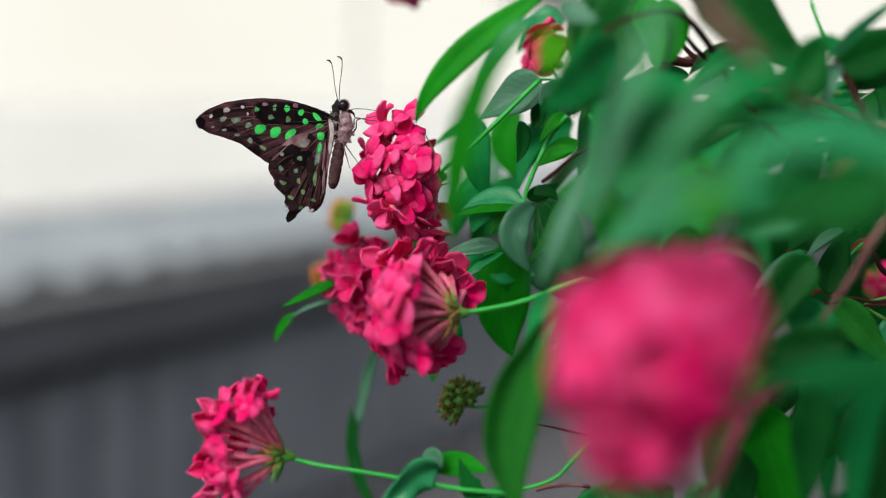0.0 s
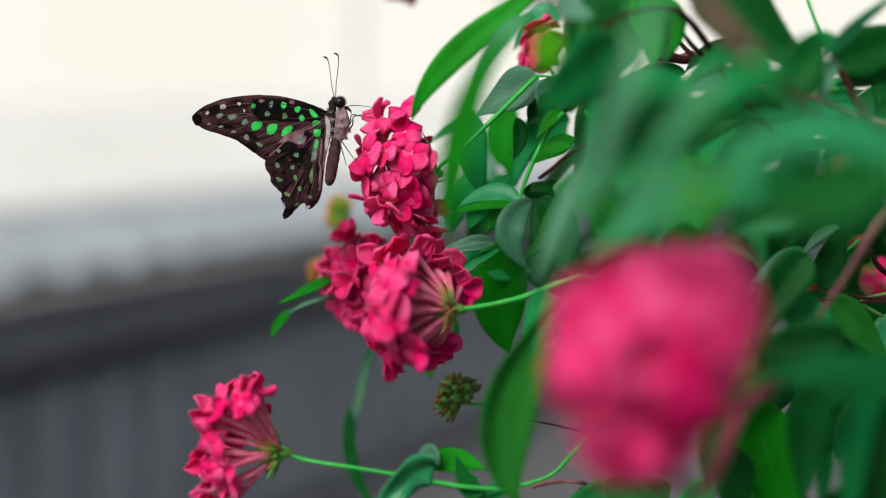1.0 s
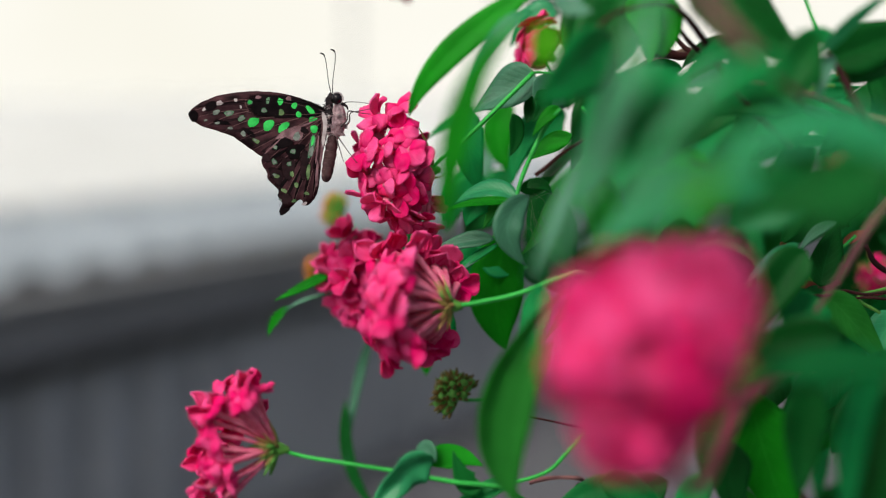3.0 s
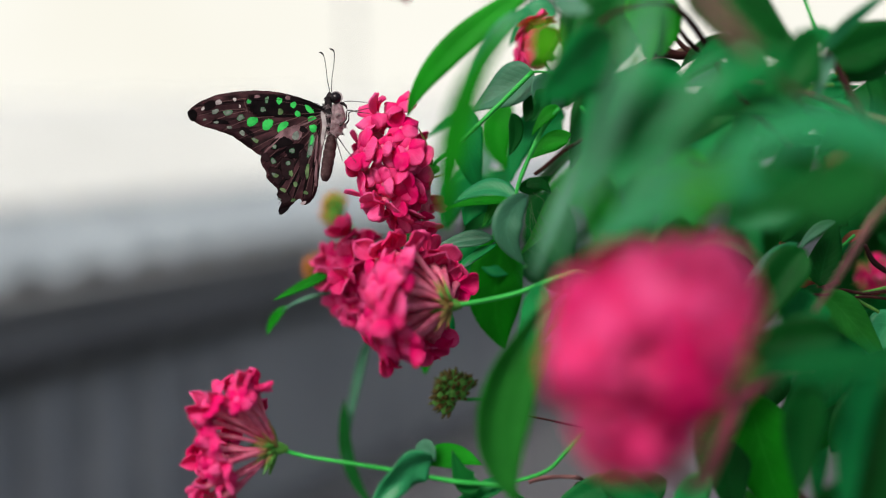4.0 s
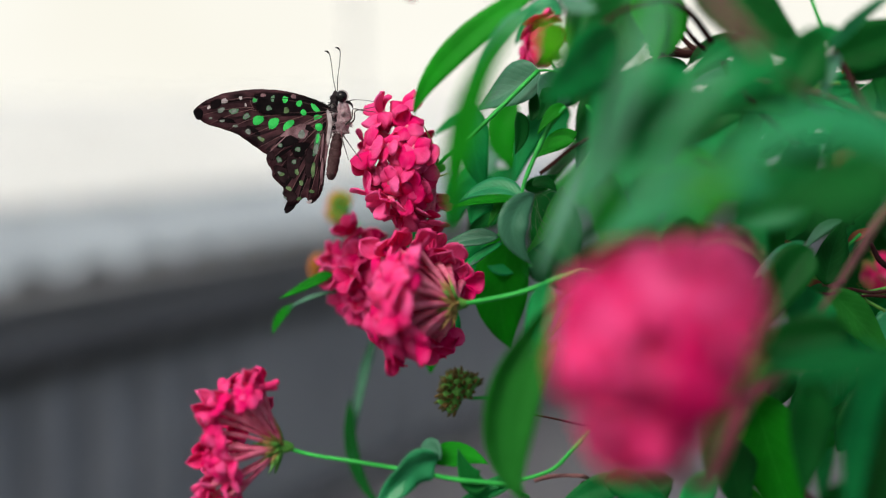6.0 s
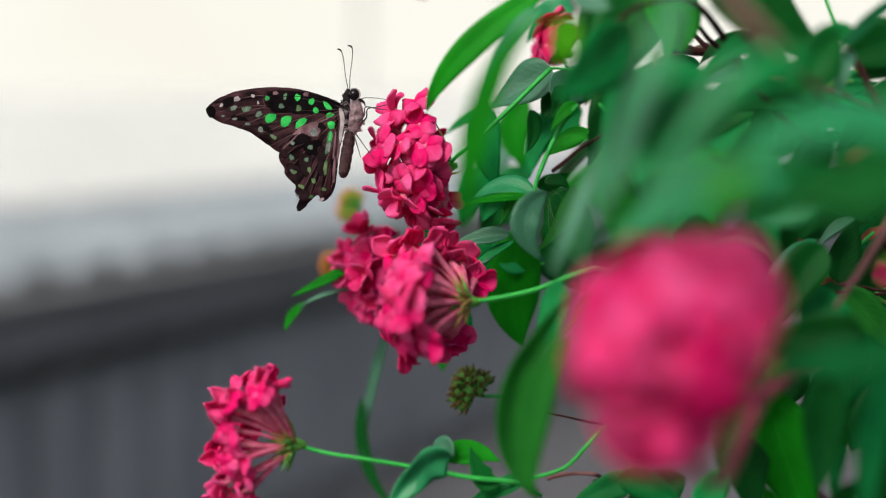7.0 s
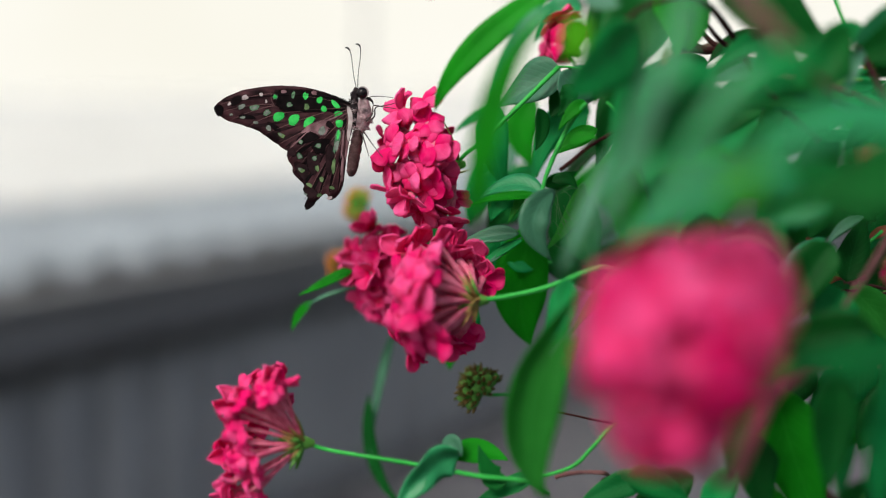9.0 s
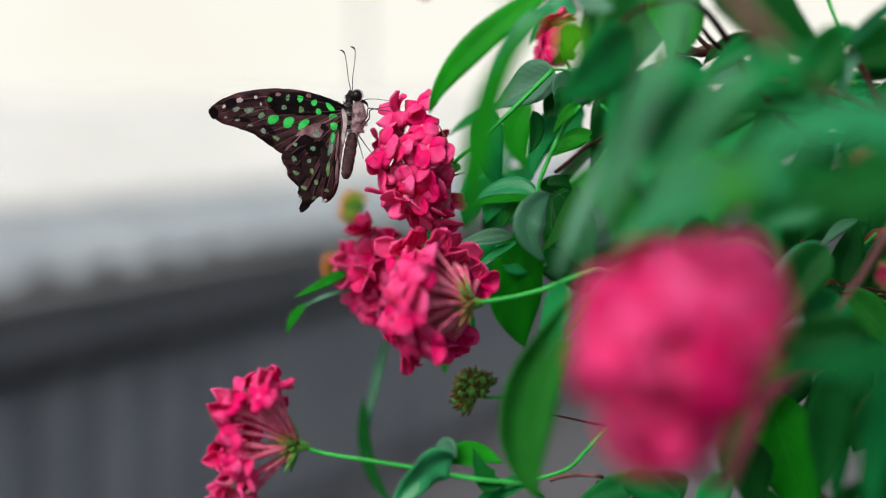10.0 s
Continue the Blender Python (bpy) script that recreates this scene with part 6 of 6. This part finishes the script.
field(hindwing, [(-15.70, -7.38), (-14.21, -5.39), (-12.06, -4.06), (-9.57, -3.23), (-7.25, -3.40), (-6.58, -5.06), (-7.58, -7.38), (-9.90, -7.71), (-12.89, -6.55)], PINK, 0.12)
field(hindwing, [(-10.11, -6.78), (-9.58, -5.45), (-8.52, -4.92), (-7.86, -6.11), (-8.26, -7.31), (-9.45, -7.58)], SILVER, 0.16)
mark(hindwing, -6.75, -4.56, 1.24, 1.00, BLACK, -30, 0.16, 0.2)
field(hindwing, [(-16.87, -9.37), (-15.21, -7.38), (-12.89, -6.38), (-10.90, -7.05), (-9.40, -8.21), (-10.90, -9.20), (-13.22, -10.03), (-15.87, -10.53)], BLACK, 0.11)
field(hindwing, [(-12.39, -10.03), (-10.23, -8.71), (-7.58, -8.54), (-6.09, -9.20), (-7.74, -11.03), (-8.57, -13.02), (-11.23, -12.69)], BLACK, 0.11)
field(hindwing, [(-7.08, -10.03), (-5.42, -11.03), (-5.59, -14.68), (-6.58, -19.32), (-7.91, -18.33), (-7.91, -13.85)], UMBER, 0.1)
field(hindwing, [(-13.22, -12.35), (-9.24, -13.35), (-9.57, -16.33), (-10.90, -19.32), (-12.89, -18.33), (-13.55, -15.34)], UMBER, 0.09)
field(hindwing, [(-17.20, -15.34), (-13.55, -16.00), (-12.89, -18.99), (-14.21, -20.98), (-16.53, -18.33)], UMBER, 0.09)
field(hindwing, [(-14.54, -23.30), (-11.23, -22.97), (-10.23, -24.96), (-12.55, -26.29), (-13.88, -24.96)], UMBER, 0.09)
field(hindwing, [(-14.05, -29.27), (-13.55, -27.61), (-11.72, -26.95), (-10.90, -27.61), (-12.89, -29.27)], BLACK, 0.11)
mark(hindwing, -17.86, -12.35, 1.16, 1.66, UMBER, 20, 0.09, 0.1)
eyed(hindwing, -15.21, -9.54, 0.82, 0.66, -30)
eyed(hindwing, -10.07, -10.70, 0.87, 0.93, -15)
eyed(hindwing, -15.54, -13.68, 0.89, 1.06, 25)
eyed(hindwing, -11.23, -14.34, 0.74, 0.87, 10)
mark(hindwing, -15.04, -17.83, 1.01, 0.61, MOSS, -32, 0.16, 0.35)
mark(hindwing, -15.54, -17.50, 0.50, 0.40, SILVER, -32, 0.2, 0.35)
mark(hindwing, -10.40, -17.33, 0.57, 0.99, MOSS, 8, 0.16, 0.35)
mark(hindwing, -9.07, -20.48, 0.68, 0.80, MOSS, 0, 0.16, 0.35)
mark(hindwing, -12.72, -22.14, 1.09, 0.53, MOSS, -22, 0.16, 0.35)
mark(hindwing, -9.73, -25.12, 0.82, 0.45, MOSS, 8, 0.16, 0.35)
mark(hindwing, -6.09, -22.97, 0.76, 0.53, MOSS, -20, 0.16, 0.35)
mark(hindwing, -6.75, -25.95, 0.83, 0.50, WHITE, 30, 0.13, 0.35)
mark(hindwing, -13.88, -24.79, 0.66, 0.27, SILVER, -30, 0.13, 0.35)
field(forewing, [(-5.55, -0.86), (-4.40, -0.42), (-3.10, -0.86), (-2.81, -2.01), (-3.96, -2.73), (-5.26, -2.59)], GREEN, 0.2)
field(hindwing, [(-4.94, -3.36), (-3.64, -3.07), (-2.77, -3.66), (-3.07, -5.09), (-4.22, -5.53), (-4.94, -4.66)], GREEN, 0.2)
field(hindwing, [(-4.76, -6.22), (-3.60, -5.89), (-3.43, -8.04), (-4.59, -12.02), (-5.75, -13.02), (-5.59, -10.70)], DULL, 0.16)
field(hindwing, [(-4.55, -6.54), (-3.82, -6.40), (-3.97, -8.27), (-4.69, -9.14)], GREEN, 0.2)
mark(hindwing, -4.76, -10.70, 0.66, 1.66, SILVER, -12, 0.19, 0.35)
mark(hindwing, -5.59, -16.67, 0.62, 2.26, MOSS, -6, 0.14, 0.2)
field(hindwing, [(-1.77, 0.91), (-0.61, 0.25), (0.05, -2.24), (-0.45, -6.38), (-1.28, -10.03), (-1.77, -7.71), (-1.28, -3.40)], WHITE, 0.14)
mark(hindwing, -1.77, -11.36, 0.43, 3.65, PINK, -4, 0.13, 0)
mark(hindwing, -2.94, -10.03, 0.36, 4.31, PINK, -6, 0.13, 0)
mark(hindwing, -3.10, -17.33, 0.40, 4.64, PINK, -3, 0.13, 0)
field(hindwing, [(-2.77, -2.07), (-1.77, -2.07), (-2.11, -8.04), (-3.60, -16.33), (-4.26, -15.67), (-2.94, -8.37)], BLACK, 0.11)


def body_blob(name, rings, mat, label="", sides=18, squash=0.85, rough=0.0):
    """A body piece swept over rings of (x, z, radius)."""
    rng = random.Random(3)
    bm = bmesh.new()
    made = []
    line = [Vector((x, 0, z)) for x, z, _ in rings]
    for i, (x, z, r) in enumerate(rings):
        d = (line[min(i + 1, len(line) - 1)] - line[max(i - 1, 0)]).normalized()
        a = Vector((d.z, 0, -d.x))
        made.append([bm.verts.new((line[i] + (a * math.cos(2 * math.pi * s / sides) + Vector((0, squash, 0)) * math.sin(2 * math.pi * s / sides)) * r * (1 + rng.uniform(-rough, rough))) * 0.001) for s in range(sides)])
    for p, q in zip(made, made[1:]):
        for s in range(sides):
            bm.faces.new((p[s], p[(s + 1) % sides], q[(s + 1) % sides], q[s]))
    bm.faces.new(made[0][::-1])
    bm.faces.new(made[-1])
    bmesh.ops.recalc_face_normals(bm, faces=bm.faces)
    return part(name, bm, mat, butterfly, label)


def hairs(parent, rows, mat, seed, long):
    """Fine hairs standing off a body piece: rows of (x, z, radius) to grow them on."""
    rng = random.Random(seed)
    bm = bmesh.new()
    for x, z, r, count in rows:
        for _ in range(count):
            t = rng.uniform(0, 6.28)
            o = Vector((math.cos(t), 0.8 * math.sin(t), 0))
            p = Vector((x, 0, z + rng.uniform(-0.5, 0.5))) + o * r * 0.95
            q = p + o * rng.uniform(0.4, 1.0) * long + Vector((0, 0, rng.uniform(-0.7, 0.2) * long))
            sweep(bm, [p * 0.001, (p + q) * 0.0005, q * 0.001], [0.00010, 0.00008, 0.00002], 3)
    return part("fur", bm, mat, parent)


def limb(name, points, radii, mat, label=""):
    bm = bmesh.new()
    sweep(bm, curve_points([v3(p) for p in points], 5), [r * 0.001 for r in radii], 7)
    return part(name, bm, mat, butterfly, label)


body_blob("thorax", [(2.94, 4.60, 0.61), (3.25, 3.06, 1.23), (3.13, 1.72, 1.78), (3.37, 0.31, 1.90), (3.19, -1.29, 2.15), (3.19, -2.57, 1.96), (2.88, -3.98, 2.02), (2.51, -5.39, 1.66), (2.02, -6.74, 1.04)], FUR, "plump thorax with mottled pinkish grey fur", rough=0.1)
body_blob("dorsal_stripe", [(0.98, 6.38, 0.50), (0.60, 4.66, 1.00), (0.42, 2.45, 1.15), (0.42, 0.00, 1.10), (0.55, -3.06, 0.92), (0.78, -5.82, 0.62)], DORSAL, "black furry back", rough=0.08)
ABDOMEN_LINE = [(1.72, -5.52, 1.23), (1.35, -7.97, 1.66), (0.92, -10.42, 1.78), (0.49, -12.87, 1.78), (0.12, -15.32, 1.72), (-0.25, -17.47, 1.59), (-0.49, -18.88, 1.23), (-0.61, -19.62, 0.55)]
segments = []
for p, q in zip(ABDOMEN_LINE, ABDOMEN_LINE[1:]):
    for k, swell in ((0, 0.92), (1, 1.0), (2, 1.05), (3, 1.02)):
        segments.append(tuple(a + (b - a) * k / 4 for a, b in zip(p[:2], q[:2])) + ((p[2] + (q[2] - p[2]) * k / 4) * swell,))
segments.append(ABDOMEN_LINE[-1])
abdomen = body_blob("abdomen", segments, ABDOMEN, "slender brown abdomen with pale side stripe", rough=0.03)
head = body_blob("head", [(1.72, 6.25, 0.37), (2.33, 5.76, 1.04), (2.82, 4.78, 1.35), (3.06, 3.68, 1.16), (3.19, 2.76, 0.55)], DORSAL, rough=0.03)
bm = bmesh.new()
bmesh.ops.create_uvsphere(bm, u_segments=20, v_segments=14, radius=0.0017)
bmesh.ops.translate(bm, verts=bm.verts, vec=(0.00276, -0.0009, 0.00460))
part("eye", bm, EYE, butterfly, "large glossy black compound eye")
bm = bmesh.new()
bmesh.ops.create_uvsphere(bm, u_segments=20, v_segments=14, radius=0.00148)
bmesh.ops.translate(bm, verts=bm.verts, vec=(0.00276, 0.0009, 0.00460))
part("eye", bm, EYE, butterfly)
hairs(butterfly, [(1.84, 2.45, 2.0, 60), (2.57, -0.61, 2.5, 90), (2.70, -3.06, 2.5, 90), (2.33, -5.21, 2.2, 70)], FUR, 4, 0.9)
limb("abdomen_ring", [(0.57, -1.52, -8.58), (-0.05, -1.45, -8.77), (-0.48, -0.6, -8.95)], [0.06, 0.07, 0.03], PINK)
limb("abdomen_ring", [(0.25, -1.52, -10.42), (-0.37, -1.45, -10.60), (-0.80, -0.6, -10.79)], [0.06, 0.07, 0.03], PINK)
limb("abdomen_ring", [(-0.08, -1.52, -12.26), (-0.69, -1.45, -12.44), (-1.12, -0.6, -12.63)], [0.06, 0.07, 0.03], PINK)
limb("abdomen_ring", [(-0.40, -1.52, -14.10), (-1.01, -1.45, -14.28), (-1.44, -0.6, -14.47)], [0.06, 0.07, 0.03], PINK)
limb("abdomen_ring", [(-0.72, -1.52, -15.94), (-1.33, -1.45, -16.12), (-1.76, -0.6, -16.31)], [0.06, 0.07, 0.03], PINK)
limb("abdomen_ring", [(-1.04, -1.52, -17.78), (-1.66, -1.45, -17.96), (-2.08, -0.6, -18.14)], [0.06, 0.07, 0.03], PINK)
limb("antenna", [(0.98, -0.40, 6.25), (0.25, -0.60, 9.81), (-0.25, -0.70, 14.10), (-0.74, -0.70, 16.67), (-1.41, -0.70, 17.72), (-2.21, -0.70, 17.90)], [0.130, 0.110, 0.110, 0.130, 0.280, 0.160], DORSAL, "thin dark antenna with clubbed tip")
limb("antenna", [(1.35, 0.40, 6.44), (1.47, 0.50, 10.42), (2.02, 0.60, 14.71), (2.15, 0.60, 17.78), (1.66, 0.60, 18.88), (0.74, 0.60, 19.19)], [0.130, 0.110, 0.110, 0.130, 0.280, 0.160], DORSAL, "thin dark antenna with clubbed tip")
limb("palp", [(3.37, -0.60, 3.37), (4.60, -0.80, 3.06), (5.64, -0.80, 2.33), (6.01, -0.80, 1.23)], [0.350, 0.500, 0.350, 0.100], DORSAL)
limb("proboscis", [(3.98, -0.30, 3.19), (6.13, -0.80, 3.68), (9.20, -1.20, 3.56), (12.57, -1.20, 3.06)], [0.135, 0.121, 0.095, 0.081], LEG)
limb("leg", [(3.98, -1.50, -3.68), (5.82, -1.80, -1.53), (6.13, -1.40, 0.92), (9.20, -1.20, 0.49), (12.57, -0.80, 0.12)], [0.297, 0.230, 0.189, 0.135, 0.108], LEG)
limb("leg", [(3.98, 1.50, -3.98), (6.13, 1.70, -1.84), (6.50, 1.30, 0.61), (9.20, 1.20, 1.23), (12.26, 0.80, 1.84)], [0.297, 0.230, 0.189, 0.135, 0.108], LEG)
limb("leg", [(3.06, -1.60, -6.44), (4.60, -4.50, -8.58), (6.13, -6.50, -10.73), (9.20, -8.50, -14.71)], [0.216, 0.176, 0.135, 0.095], LEG)
limb("leg", [(2.76, -1.30, -7.23), (3.68, -3.50, -9.81), (4.41, -5.00, -11.95), (5.09, -6.00, -14.10)], [0.216, 0.176, 0.135, 0.095], LEG)
bm = bmesh.new()
sweep(bm, [Vector((2.76 + 1.8 * math.cos(a), -1.45, 4.60 + 1.8 * math.sin(a))) * 0.001 for a in np.linspace(-1.2, 2.2, 14)], [0.00006, 0.00022, 0.00022, 0.00006], 6)
part("eye_rim", bm, WHITE, butterfly, "white rim round the eye")
hairs(butterfly, [(1.84, 2.15, 2.1, 50), (2.57, -0.31, 2.55, 80), (2.70, -3.37, 2.5, 80), (2.21, -5.52, 2.1, 50)], WHITE, 8, 1.1)
hairs(butterfly, [(1.3, -7.2, 1.5, 60), (1.0, -9.0, 1.6, 60), (0.8, -11.0, 1.6, 50), (0.5, -13.0, 1.6, 50), (0.2, -15.0, 1.5, 40), (-0.1, -17.0, 1.4, 40)], PINK, 12, 0.5)
hairs(butterfly, [(0.61, 4.60, 1.2, 40), (0.25, 2.45, 1.3, 50), (0.37, 0.00, 1.2, 40)], DORSAL, 9, 0.8)
